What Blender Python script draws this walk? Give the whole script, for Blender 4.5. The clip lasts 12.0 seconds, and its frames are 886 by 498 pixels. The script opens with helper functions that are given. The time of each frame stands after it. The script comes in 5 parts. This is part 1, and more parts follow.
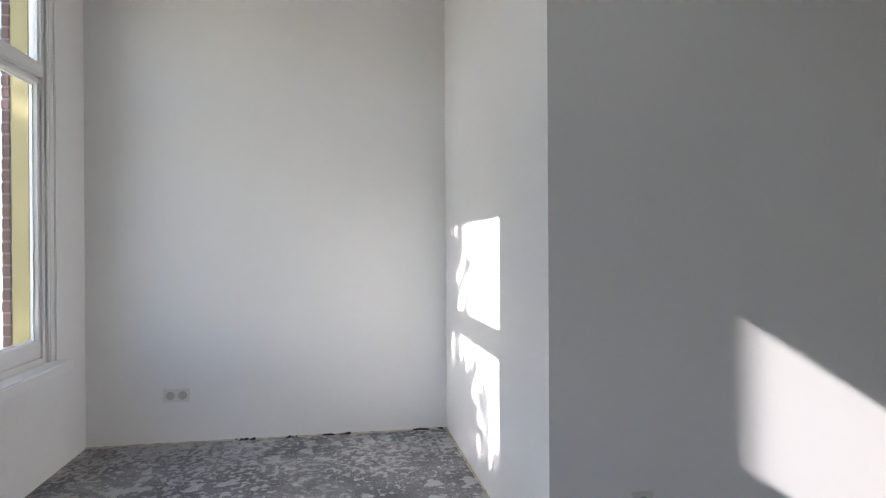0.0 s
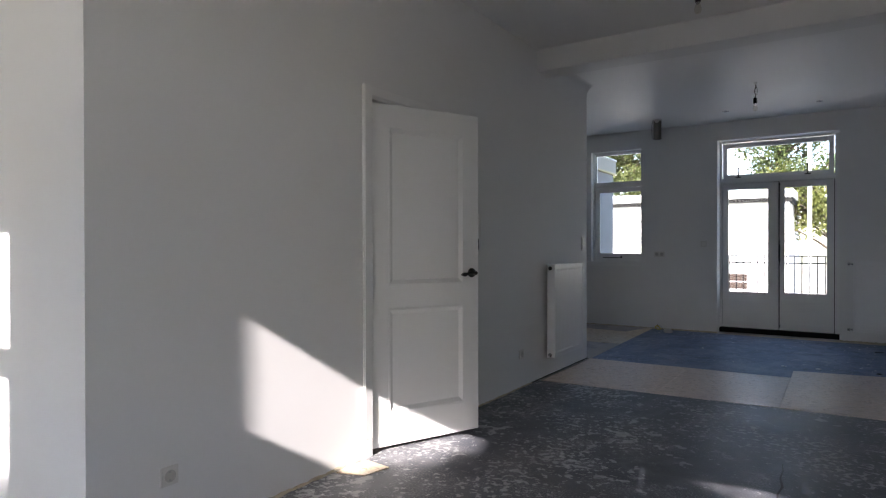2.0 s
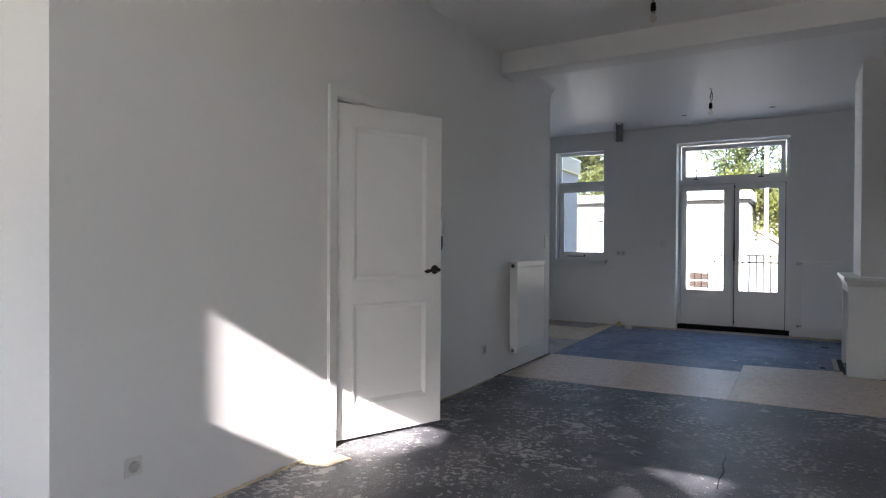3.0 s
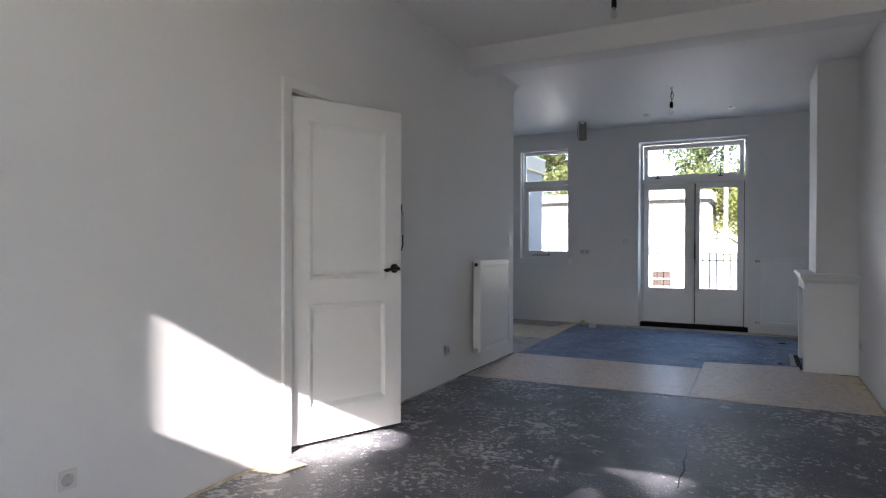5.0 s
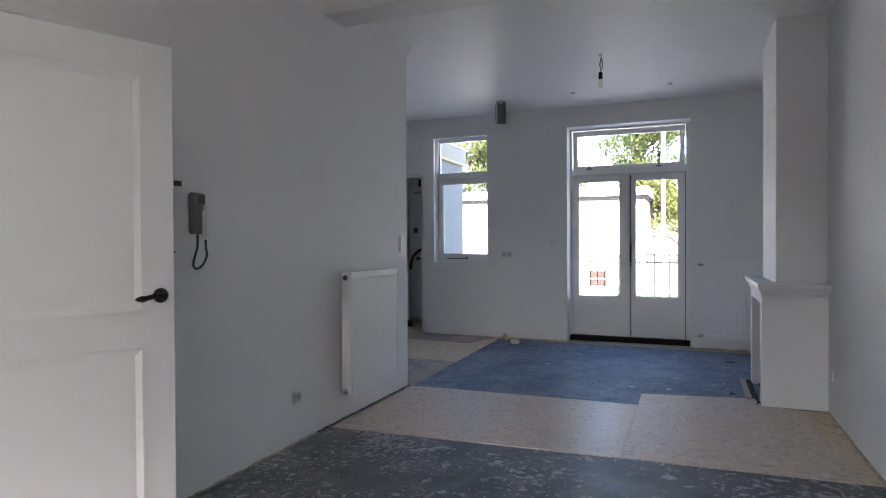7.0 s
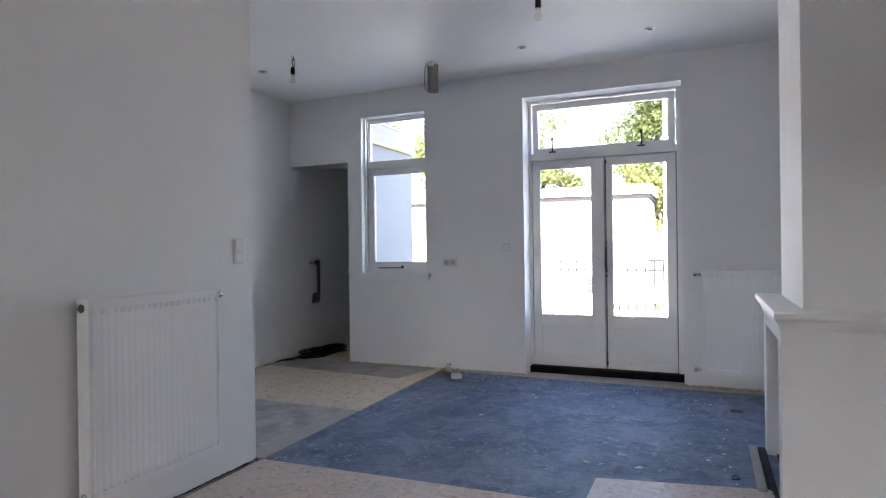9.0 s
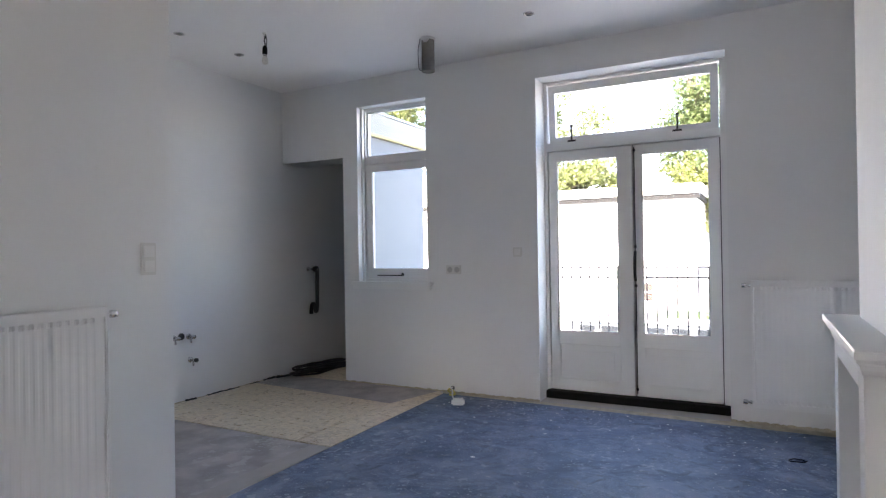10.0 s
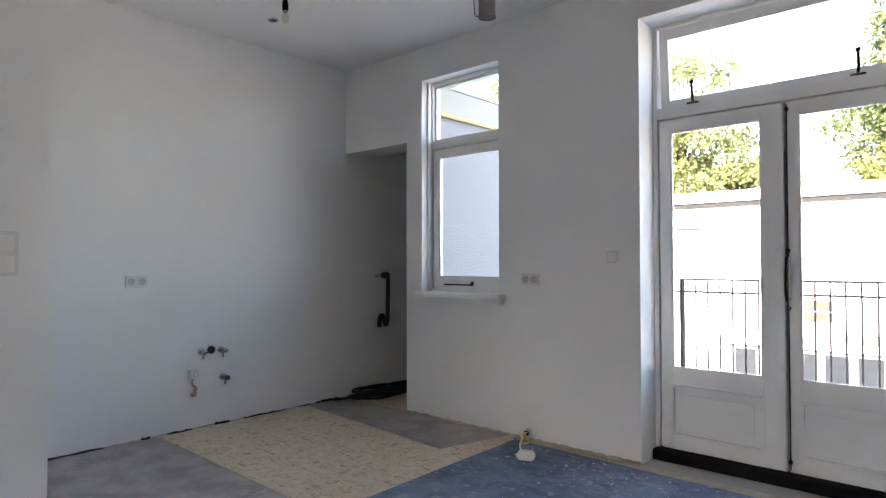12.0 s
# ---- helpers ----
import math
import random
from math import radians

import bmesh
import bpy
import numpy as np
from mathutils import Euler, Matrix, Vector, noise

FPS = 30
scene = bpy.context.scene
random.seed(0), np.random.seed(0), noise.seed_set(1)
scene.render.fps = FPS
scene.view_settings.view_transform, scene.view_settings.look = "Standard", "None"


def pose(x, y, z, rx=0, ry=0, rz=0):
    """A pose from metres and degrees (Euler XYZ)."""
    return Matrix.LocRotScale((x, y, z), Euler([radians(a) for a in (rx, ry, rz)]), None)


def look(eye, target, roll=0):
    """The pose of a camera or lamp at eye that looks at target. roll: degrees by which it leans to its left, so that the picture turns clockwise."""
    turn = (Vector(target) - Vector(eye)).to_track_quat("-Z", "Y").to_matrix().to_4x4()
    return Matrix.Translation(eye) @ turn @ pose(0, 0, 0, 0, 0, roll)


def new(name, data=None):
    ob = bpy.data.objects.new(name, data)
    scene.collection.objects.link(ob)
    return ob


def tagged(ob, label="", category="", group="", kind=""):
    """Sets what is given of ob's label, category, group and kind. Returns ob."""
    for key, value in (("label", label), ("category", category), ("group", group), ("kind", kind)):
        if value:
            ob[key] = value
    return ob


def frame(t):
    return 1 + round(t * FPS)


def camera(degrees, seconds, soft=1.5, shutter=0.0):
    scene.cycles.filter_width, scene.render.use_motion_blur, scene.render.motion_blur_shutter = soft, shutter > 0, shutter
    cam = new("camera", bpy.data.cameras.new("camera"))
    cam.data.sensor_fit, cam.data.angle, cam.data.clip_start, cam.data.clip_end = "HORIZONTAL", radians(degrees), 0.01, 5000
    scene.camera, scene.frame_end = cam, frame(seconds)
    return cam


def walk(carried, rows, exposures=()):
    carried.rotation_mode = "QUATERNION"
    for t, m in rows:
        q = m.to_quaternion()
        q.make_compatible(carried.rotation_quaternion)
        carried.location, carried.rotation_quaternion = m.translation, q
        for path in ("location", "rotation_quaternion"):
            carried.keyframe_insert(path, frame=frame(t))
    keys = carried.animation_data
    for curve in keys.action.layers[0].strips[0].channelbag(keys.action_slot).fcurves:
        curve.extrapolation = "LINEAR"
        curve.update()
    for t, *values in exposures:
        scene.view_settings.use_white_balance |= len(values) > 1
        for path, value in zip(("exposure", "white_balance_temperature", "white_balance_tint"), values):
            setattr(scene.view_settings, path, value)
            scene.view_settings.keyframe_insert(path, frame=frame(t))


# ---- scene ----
cam = camera(72.1, 12.0, soft=1.2)
PATH = [
    (0, (1.959, -0.703, 1.177), (-0.011, -0.358, 1.173), -0.3),
    (0.5, (1.834, -0.868, 1.171), (0.041, 0.017, 1.161), -0.5),
    (1, (1.93, -0.997, 1.22), (0.427, 0.322, 1.196), 0.1),
    (1.5, (2.149, -1.082, 1.234), (0.932, 0.505, 1.221), -0.0),
    (2, (2.358, -1.165, 1.252), (1.263, 0.508, 1.241), -0.1),
    (2.5, (2.452, -1.233, 1.256), (1.41, 0.474, 1.24), 0.1),
    (3, (2.452, -1.235, 1.25), (1.441, 0.491, 1.232), 0.3),
    (5, (2.452, -1.129, 1.236), (1.534, 0.647, 1.219), 0.1),
    (5.5, (2.408, -0.871, 1.229), (1.536, 0.929, 1.201), -0.0),
    (6, (2.354, -0.446, 1.258), (1.538, 1.379, 1.229), -0.1),
    (6.5, (2.352, -0.032, 1.274), (1.555, 1.803, 1.249), -0.3),
    (7, (2.351, 0.428, 1.288), (1.595, 2.28, 1.265), -0.3),
    (7.2, (2.37, 0.6, 1.279), (1.626, 2.456, 1.261), -0.5),
    (8.8, (2.565, 2.195, 1.271), (1.796, 4.041, 1.262), -0.8),
    (9, (2.532, 2.399, 1.279), (1.738, 4.235, 1.273), -0.8),
    (9.5, (2.542, 2.854, 1.286), (1.677, 4.658, 1.286), -0.9),
    (10, (2.573, 3.315, 1.285), (1.64, 5.084, 1.293), -0.9),
    (10.5, (2.601, 3.72, 1.237), (1.585, 5.442, 1.263), -0.6),
    (11, (2.588, 4.088, 1.217), (1.455, 5.735, 1.251), -0.6),
    (11.5, (2.525, 4.385, 1.221), (1.262, 5.936, 1.257), -0.3),
    (12, (2.464, 4.663, 1.243), (1.132, 6.154, 1.284), -0.1),
]
walk(cam, [(t, look(eye, target, roll)) for t, eye, target, roll in PATH],
     exposures=[(0, 2.2, 6250, 18), (0.5, 1.95, 6250, 19), (1.0, 1.88, 6300, 20), (2.5, 2.44, 6500, 20), (6.5, 2.99, 6450, 22), (9.5, 3.71, 6700, 24), (12, 3.7, 7150, 23)])

# ---- world, sun ----
SUN = Vector((-0.16, 1.0, -0.60)).normalized()     # the way the sunlight travels
world = bpy.data.worlds.new("world")
scene.world = world
world.use_nodes = True
_n = world.node_tree.nodes
_sky = _n.new("ShaderNodeTexSky")
_sky.sky_type, _sky.sun_disc = "NISHITA", False
_sky.sun_elevation, _sky.sun_rotation = math.asin(-SUN.z), math.pi - 0.16
world.node_tree.links.new(_sky.outputs[0], _n["Background"].inputs[0])
_n["Background"].inputs[1].default_value = 0.15
_sd = bpy.data.lights.new("sun", "SUN")
_sd.energy, _sd.angle, _sd.color = 5.0, radians(0.5), (1.0, 0.95, 0.89)
_so = new("sun", _sd)
_so.rotation_euler = SUN.to_track_quat("-Z", "Y").to_euler()
_so.location = (0.8, -14, 11)

# ---- materials ----
def material(name, color, rough=0.6, metal=0.0, dark=None, scale=6.0, fine=90.0, mix=0.5, bump=0.1, detail=6.0, spec=0.5):
    """A painted or mineral surface: two colours mixed by broad noise, with fine relief."""
    m = bpy.data.materials.new(name)
    m.use_nodes = True
    nt = m.node_tree
    b = nt.nodes["Principled BSDF"]
    b.inputs["Roughness"].default_value, b.inputs["Metallic"].default_value = rough, metal
    b.inputs["Specular IOR Level"].default_value = spec
    co = nt.nodes.new("ShaderNodeTexCoord")
    n1 = nt.nodes.new("ShaderNodeTexNoise")
    n1.inputs["Scale"].default_value, n1.inputs["Detail"].default_value = scale, detail
    n2 = nt.nodes.new("ShaderNodeTexNoise")
    n2.inputs["Scale"].default_value, n2.inputs["Detail"].default_value = fine, 4
    nt.links.new(co.outputs["Object"], n1.inputs["Vector"])
    nt.links.new(co.outputs["Object"], n2.inputs["Vector"])
    r = nt.nodes.new("ShaderNodeValToRGB")
    r.color_ramp.elements[0].position, r.color_ramp.elements[1].position = 0.5 - mix / 2, 0.5 + mix / 2
    r.color_ramp.elements[0].color = (*(dark or [c * 0.88 for c in color]), 1)
    r.color_ramp.elements[1].color = (*color, 1)
    nt.links.new(n1.outputs["Fac"], r.inputs["Fac"])
    nt.links.new(r.outputs["Color"], b.inputs["Base Color"])
    bp = nt.nodes.new("ShaderNodeBump")
    bp.inputs["Strength"].default_value, bp.inputs["Distance"].default_value = bump, 0.004
    nt.links.new(n2.outputs["Fac"], bp.inputs["Height"])
    nt.links.new(bp.outputs["Normal"], b.inputs["Normal"])
    return m


def floor_material(name, base, dark, spot, amount=0.62, rough=0.5, clouds=(), worn=0.0):
    """Old glue and screed residue: dark skim, cloudy wear, pale flecks and scraped patches."""
    m = material(name, base, rough, 0, dark, 5.0, 60, 0.27, 0.35, 10)
    nt = m.node_tree
    b = nt.nodes["Principled BSDF"]
    prior = b.inputs["Base Color"].links[0].from_socket
    co = nt.nodes.new("ShaderNodeTexCoord")
    last = prior
    xyz = nt.nodes.new("ShaderNodeSeparateXYZ")         # more residue is left towards the partition and the stair corner
    nt.links.new(co.outputs["Object"], xyz.inputs[0])
    wear = nt.nodes.new("ShaderNodeMapRange")
    wear.inputs["From Min"].default_value, wear.inputs["From Max"].default_value = 1.5, -1.5
    wear.inputs["To Max"].default_value = worn
    nt.links.new(xyz.outputs["X"], wear.inputs["Value"])
    for sc, lo, hi, strength, dist, rg in ((11, amount + 0.10, amount + 0.13, 0.62, 0.1, 0.5), (27, amount + 0.075, amount + 0.105, 0.62, 0.05, 0.5), (3.5, amount + 0.02, amount + 0.2, 0.22, 0.4, 0.75), (95, amount + 0.03, amount + 0.1, 0.3, 0.0, 0.6)):
        n = nt.nodes.new("ShaderNodeTexNoise")
        n.inputs["Scale"].default_value, n.inputs["Detail"].default_value, n.inputs["Distortion"].default_value = sc, 5, dist
        n.inputs["Roughness"].default_value = rg
        nt.links.new(co.outputs["Object"], n.inputs["Vector"])
        r = nt.nodes.new("ShaderNodeMapRange")
        r.inputs["From Min"].default_value, r.inputs["From Max"].default_value, r.inputs["To Max"].default_value = lo, hi, strength
        c = nt.nodes.new("ShaderNodeTexNoise")          # where the flecks cluster
        c.inputs["Scale"].default_value, c.inputs["Detail"].default_value = 0.9 + sc * 0.02, 3
        nt.links.new(co.outputs["Object"], c.inputs["Vector"])
        mm = nt.nodes.new("ShaderNodeMath")
        mm.operation, mm.inputs[1].default_value, mm.inputs[2].default_value = "MULTIPLY_ADD", 0.62, -0.31
        nt.links.new(c.outputs["Fac"], mm.inputs[0])
        ad = nt.nodes.new("ShaderNodeMath")
        nt.links.new(n.outputs["Fac"], ad.inputs[0])
        nt.links.new(mm.outputs[0], ad.inputs[1])
        aw = nt.nodes.new("ShaderNodeMath")
        nt.links.new(ad.outputs[0], aw.inputs[0])
        nt.links.new(wear.outputs["Result"], aw.inputs[1])
        nt.links.new(aw.outputs[0], r.inputs["Value"])
        x = nt.nodes.new("ShaderNodeMix")
        x.data_type = "RGBA"
        nt.links.new(r.outputs["Result"], x.inputs["Factor"])
        nt.links.new(last, x.inputs["A"])
        x.inputs["B"].default_value = (*spot, 1)
        last = x.outputs["Result"]
    for sc, lo, hi, strength, colour in clouds:         # scuffed dust and old glue, soft-edged
        n = nt.nodes.new("ShaderNodeTexNoise")
        n.inputs["Scale"].default_value, n.inputs["Detail"].default_value, n.inputs["Distortion"].default_value = sc, 9, 0.6
        n.inputs["Roughness"].default_value = 0.72
        nt.links.new(co.outputs["Object"], n.inputs["Vector"])
        r = nt.nodes.new("ShaderNodeMapRange")
        r.inputs["From Min"].default_value, r.inputs["From Max"].default_value, r.inputs["To Max"].default_value = lo, hi, strength
        nt.links.new(n.outputs["Fac"], r.inputs["Value"])
        x = nt.nodes.new("ShaderNodeMix")
        x.data_type = "RGBA"
        nt.links.new(r.outputs["Result"], x.inputs["Factor"])
        nt.links.new(last, x.inputs["A"])
        x.inputs["B"].default_value = (*colour, 1)
        last = x.outputs["Result"]
    nt.links.new(last, b.inputs["Base Color"])
    n = nt.nodes.new("ShaderNodeTexNoise")
    n.inputs["Scale"].default_value, n.inputs["Detail"].default_value = 5, 6
    nt.links.new(co.outputs["Object"], n.inputs["Vector"])
    r = nt.nodes.new("ShaderNodeMapRange")
    r.inputs["To Min"].default_value, r.inputs["To Max"].default_value = rough - 0.18, rough + 0.22
    nt.links.new(n.outputs["Fac"], r.inputs["Value"])
    nt.links.new(r.outputs["Result"], b.inputs["Roughness"])
    return m


def osb_material(name, light, dark):
    """Pressed wood flakes lying every way."""
    m = material(name, light, 0.6, 0, dark, 3, 120, 0.9, 0.15)
    nt = m.node_tree
    b = nt.nodes["Principled BSDF"]
    prior = b.inputs["Base Color"].links[0].from_socket
    co = nt.nodes.new("ShaderNodeTexCoord")
    last, rise = prior, None
    for turn, sc in ((0.4, 1.0), (2.3, 1.3), (1.2, 0.9), (2.9, 1.15), (1.75, 1.4), (0.0, 1.2)):
        mp = nt.nodes.new("ShaderNodeMapping")
        mp.vector_type = "TEXTURE"
        mp.inputs["Rotation"].default_value[2] = turn
        mp.inputs["Scale"].default_value = (0.055 / sc, 0.021 / sc, 1)
        mp.inputs["Location"].default_value = (turn * 7.3, turn * 3.1, 0)
        nt.links.new(co.outputs["Object"], mp.inputs["Vector"])
        v = nt.nodes.new("ShaderNodeTexVoronoi")
        v.inputs["Scale"].default_value = 1.0
        nt.links.new(mp.outputs["Vector"], v.inputs["Vector"])
        s = nt.nodes.new("ShaderNodeSeparateColor")
        nt.links.new(v.outputs["Color"], s.inputs["Color"])
        r = nt.nodes.new("ShaderNodeMapRange")
        r.inputs["From Min"].default_value, r.inputs["From Max"].default_value, r.inputs["To Max"].default_value = 0.66, 0.70, 0.85
        nt.links.new(s.outputs["Red"], r.inputs["Value"])
        x = nt.nodes.new("ShaderNodeMix")
        x.data_type = "RGBA"
        nt.links.new(r.outputs["Result"], x.inputs["Factor"])
        nt.links.new(last, x.inputs["A"])
        g = nt.nodes.new("ShaderNodeValToRGB")
        g.color_ramp.elements[0].color, g.color_ramp.elements[1].color = (*dark, 1), (*[min(1, c * 1.12) for c in light], 1)
        g.color_ramp.elements[0].position = 0.03
        e = g.color_ramp.elements.new(0.12)
        e.color = (*[c * 0.90 for c in light], 1)
        nt.links.new(s.outputs["Green"], g.inputs["Fac"])
        nt.links.new(g.outputs["Color"], x.inputs["B"])
        last = x.outputs["Result"]
        h = nt.nodes.new("ShaderNodeMath")              # each flake lies a little higher or lower
        h.operation = "MULTIPLY_ADD"
        nt.links.new(s.outputs["Blue"], h.inputs[0])
        nt.links.new(r.outputs["Result"], h.inputs[1])
        if rise:
            nt.links.new(rise, h.inputs[2])
        else:
            h.inputs[2].default_value = 0.0
        rise = h.outputs[0]
    nt.links.new(last, b.inputs["Base Color"])
    bp = nt.nodes.new("ShaderNodeBump")
    bp.inputs["Strength"].default_value, bp.inputs["Distance"].default_value = 0.5, 0.0015
    nt.links.new(rise, bp.inputs["Height"])
    nt.links.new(b.inputs["Normal"].links[0].from_socket, bp.inputs["Normal"])
    nt.links.new(bp.outputs["Normal"], b.inputs["Normal"])
    w = nt.nodes.new("ShaderNodeMapRange")
    w.inputs["From Max"].default_value = 1.5
    w.inputs["To Min"].default_value, w.inputs["To Max"].default_value = 0.30, 0.62
    nt.links.new(rise, w.inputs["Value"])
    nt.links.new(w.outputs["Result"], b.inputs["Roughness"])
    return m


def glass_material(name, tint=(0.97, 0.99, 0.98), gloss=0.6):
    """Clear thin window glass with its surface gloss."""
    m = bpy.data.materials.new(name)
    m.use_nodes = True
    nt = m.node_tree
    nt.nodes.remove(nt.nodes["Principled BSDF"])
    t = nt.nodes.new("ShaderNodeBsdfTransparent")
    t.inputs[0].default_value = (*tint, 1)
    g = nt.nodes.new("ShaderNodeBsdfGlossy")
    g.inputs["Roughness"].default_value = 0.02
    f = nt.nodes.new("ShaderNodeLayerWeight")
    f.inputs[0].default_value = 0.5
    p = nt.nodes.new("ShaderNodeMath")
    p.operation, p.inputs[1].default_value = "POWER", 5.0
    nt.links.new(f.outputs["Facing"], p.inputs[0])
    q = nt.nodes.new("ShaderNodeMath")
    q.operation, q.inputs[1].default_value, q.inputs[2].default_value = "MULTIPLY_ADD", gloss, 0.035
    nt.links.new(p.outputs[0], q.inputs[0])
    x = nt.nodes.new("ShaderNodeMixShader")
    nt.links.new(q.outputs[0], x.inputs[0])
    nt.links.new(t.outputs[0], x.inputs[1])
    nt.links.new(g.outputs[0], x.inputs[2])
    nt.links.new(x.outputs[0], nt.nodes["Material Output"].inputs[0])
    return m


def leaf_material(name, a, b_):
    m = bpy.data.materials.new(name)
    m.use_nodes = True
    nt = m.node_tree
    b = nt.nodes["Principled BSDF"]
    g = nt.nodes.new("ShaderNodeNewGeometry")
    r = nt.nodes.new("ShaderNodeValToRGB")
    r.color_ramp.elements[0].color, r.color_ramp.elements[1].color = (*a, 1), (*b_, 1)
    nt.links.new(g.outputs["Random Per Island"], r.inputs["Fac"])
    nt.links.new(r.outputs["Color"], b.inputs["Base Color"])
    b.inputs["Roughness"].default_value = 0.5
    t = nt.nodes.new("ShaderNodeBsdfTranslucent")
    nt.links.new(r.outputs["Color"], t.inputs[0])
    x = nt.nodes.new("ShaderNodeMixShader")
    x.inputs[0].default_value = 0.4
    nt.links.new(b.outputs[0], x.inputs[1])
    nt.links.new(t.outputs[0], x.inputs[2])
    nt.links.new(x.outputs[0], nt.nodes["Material Output"].inputs[0])
    return m


M_WALL = material("wall_plaster", (0.80, 0.80, 0.785), 0.75, 0, (0.765, 0.765, 0.75), 1.4, 130, 0.7, 0.12)
M_CEIL = material("ceiling_paint", (0.86, 0.86, 0.85), 0.55, 0, (0.83, 0.83, 0.82), 1.1, 90, 0.8, 0.08)
M_PAINT = material("white_gloss_paint", (0.83, 0.83, 0.81), 0.32, 0, (0.79, 0.79, 0.77), 3, 160, 0.8, 0.05)
M_ENAMEL = material("radiator_enamel", (0.82, 0.82, 0.81), 0.28, 0, (0.79, 0.79, 0.78), 2, 200, 0.8, 0.02)
# white plates greyed: the shade of their outlines and gaps is in the colour
M_PLATE = material("shaded_plate_plastic", (0.72, 0.71, 0.67), 0.3, 0, None, 8, 200, 0.8, 0.02)
M_INSERT = material("socket_insert_plastic", (0.50, 0.49, 0.46), 0.35, 0, None, 8, 200, 0.8, 0.02)
M_PLASTIC = material("white_plastic", (0.80, 0.79, 0.76), 0.3, 0, None, 8, 200, 0.8, 0.02)
M_CREAM = material("old_cream_filler", (0.62, 0.55, 0.40), 0.85, 0, (0.36, 0.30, 0.21), 14, 90, 0.6, 0.6)
M_BLACK = material("black_paint", (0.010, 0.009, 0.009), 0.8, 0, (0.007, 0.007, 0.006), 9, 150, 0.6, 0.1, 6.0, 0.15)
M_IRON = material("dark_bronze", (0.012, 0.010, 0.009), 0.4, 0.2, (0.015, 0.012, 0.010), 30, 200, 0.7, 0.05)
# black railing iron, its colour lifted a little to stand for glare
M_RAIL = material("glare_greyed_iron", (0.018, 0.017, 0.017), 0.7, 0.0, (0.012, 0.012, 0.012), 30, 200, 0.7, 0.1)
M_CHROME = material("chrome", (0.72, 0.72, 0.72), 0.18, 1.0, (0.6, 0.6, 0.6), 30, 200, 0.7, 0.02)
M_STEEL = material("grey_steel", (0.36, 0.37, 0.38), 0.35, 0.8, None, 12, 200, 0.7, 0.03)
M_DUCT = material("grey_brown_duct", (0.20, 0.185, 0.17), 0.55, 0, (0.13, 0.12, 0.11), 12, 120, 0.7, 0.08)
M_HOSE = material("grey_rubber_hose", (0.055, 0.055, 0.06), 0.55, 0, (0.035, 0.035, 0.038), 20, 200, 0.7, 0.1)
M_PHONE = material("mid_grey_plastic", (0.20, 0.197, 0.19), 0.4, 0, None, 12, 200, 0.7, 0.03)
M_CABLE = material("black_cable", (0.016, 0.016, 0.017), 0.5, 0, None, 20, 200, 0.7, 0.05)
M_BITUMEN = floor_material("dark_glue_floor", (0.108, 0.112, 0.124), (0.038, 0.042, 0.054), (0.47, 0.47, 0.46), 0.545, 0.5,
                           ((4.5, 0.61, 0.64, 0.45, (0.38, 0.38, 0.38)), (14, 0.615, 0.64, 0.65, (0.45, 0.45, 0.43)), (1.6, 0.52, 0.66, 0.35, (0.135, 0.118, 0.105)), (3.0, 0.53, 0.64, 0.6, (0.048, 0.050, 0.058))), 0.10)
# bluish floor; the skylight's blue cast is put into its colours as well
M_BLUE = floor_material("skylight_blue_floor", (0.122, 0.162, 0.240), (0.050, 0.073, 0.128), (0.38, 0.42, 0.48), 0.575, 0.6,
                        ((2.2, 0.44, 0.60, 0.60, (0.215, 0.268, 0.360)), (7, 0.51, 0.63, 0.45, (0.245, 0.290, 0.365)), (19, 0.58, 0.65, 0.6, (0.36, 0.39, 0.43)), (8, 0.55, 0.66, 0.5, (0.16, 0.160, 0.165)), (5, 0.55, 0.66, 0.7, (0.045, 0.058, 0.085))))
M_SCREED = floor_material("grey_screed", (0.46, 0.405, 0.38), (0.29, 0.255, 0.235), (0.50, 0.47, 0.44), 0.57, 0.6)
M_OSB = osb_material("osb_board", (0.68, 0.565, 0.405), (0.40, 0.28, 0.16))
M_OSB_PALE = osb_material("dusty_osb_board", (0.61, 0.51, 0.425), (0.43, 0.335, 0.26))
M_STRIP = material("pale_floor_strip", (0.46, 0.41, 0.36), 0.65, 0, (0.36, 0.32, 0.28), 6, 100, 0.7, 0.2)
M_UNDER = material("subfloor", (0.10, 0.09, 0.08), 0.9, 0, (0.06, 0.055, 0.05), 5, 60, 0.7, 0.3)
M_GLASS = glass_material("window_glass")
M_BULB = glass_material("bulb_glass", (0.93, 0.91, 0.87), 0.25)
M_YELLOW = material("yellow_paint", (0.42, 0.36, 0.16), 0.45, 0, (0.36, 0.31, 0.14), 5, 120, 0.8, 0.1)
M_WIRE = material("yellow_wire_sheath", (0.70, 0.58, 0.16), 0.5, 0, None, 8, 120, 0.8, 0.05)
M_BRICK = material("purple_brown_brick", (0.20, 0.12, 0.105), 0.85, 0, (0.12, 0.075, 0.07), 18, 120, 0.8, 0.6)
M_MORTAR = material("mortar", (0.30, 0.28, 0.26), 0.95, 0, None, 20, 120, 0.8, 0.5)
M_RENDER = material("white_render", (0.74, 0.74, 0.73), 0.85, 0, (0.72, 0.72, 0.71), 1.0, 40, 0.8, 0.2)
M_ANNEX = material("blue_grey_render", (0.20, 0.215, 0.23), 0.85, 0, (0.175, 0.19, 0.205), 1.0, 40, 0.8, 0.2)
M_FASCIA = material("dull_fascia_paint", (0.26, 0.255, 0.22), 0.6, 0, (0.22, 0.215, 0.185), 2, 60, 0.8, 0.1)
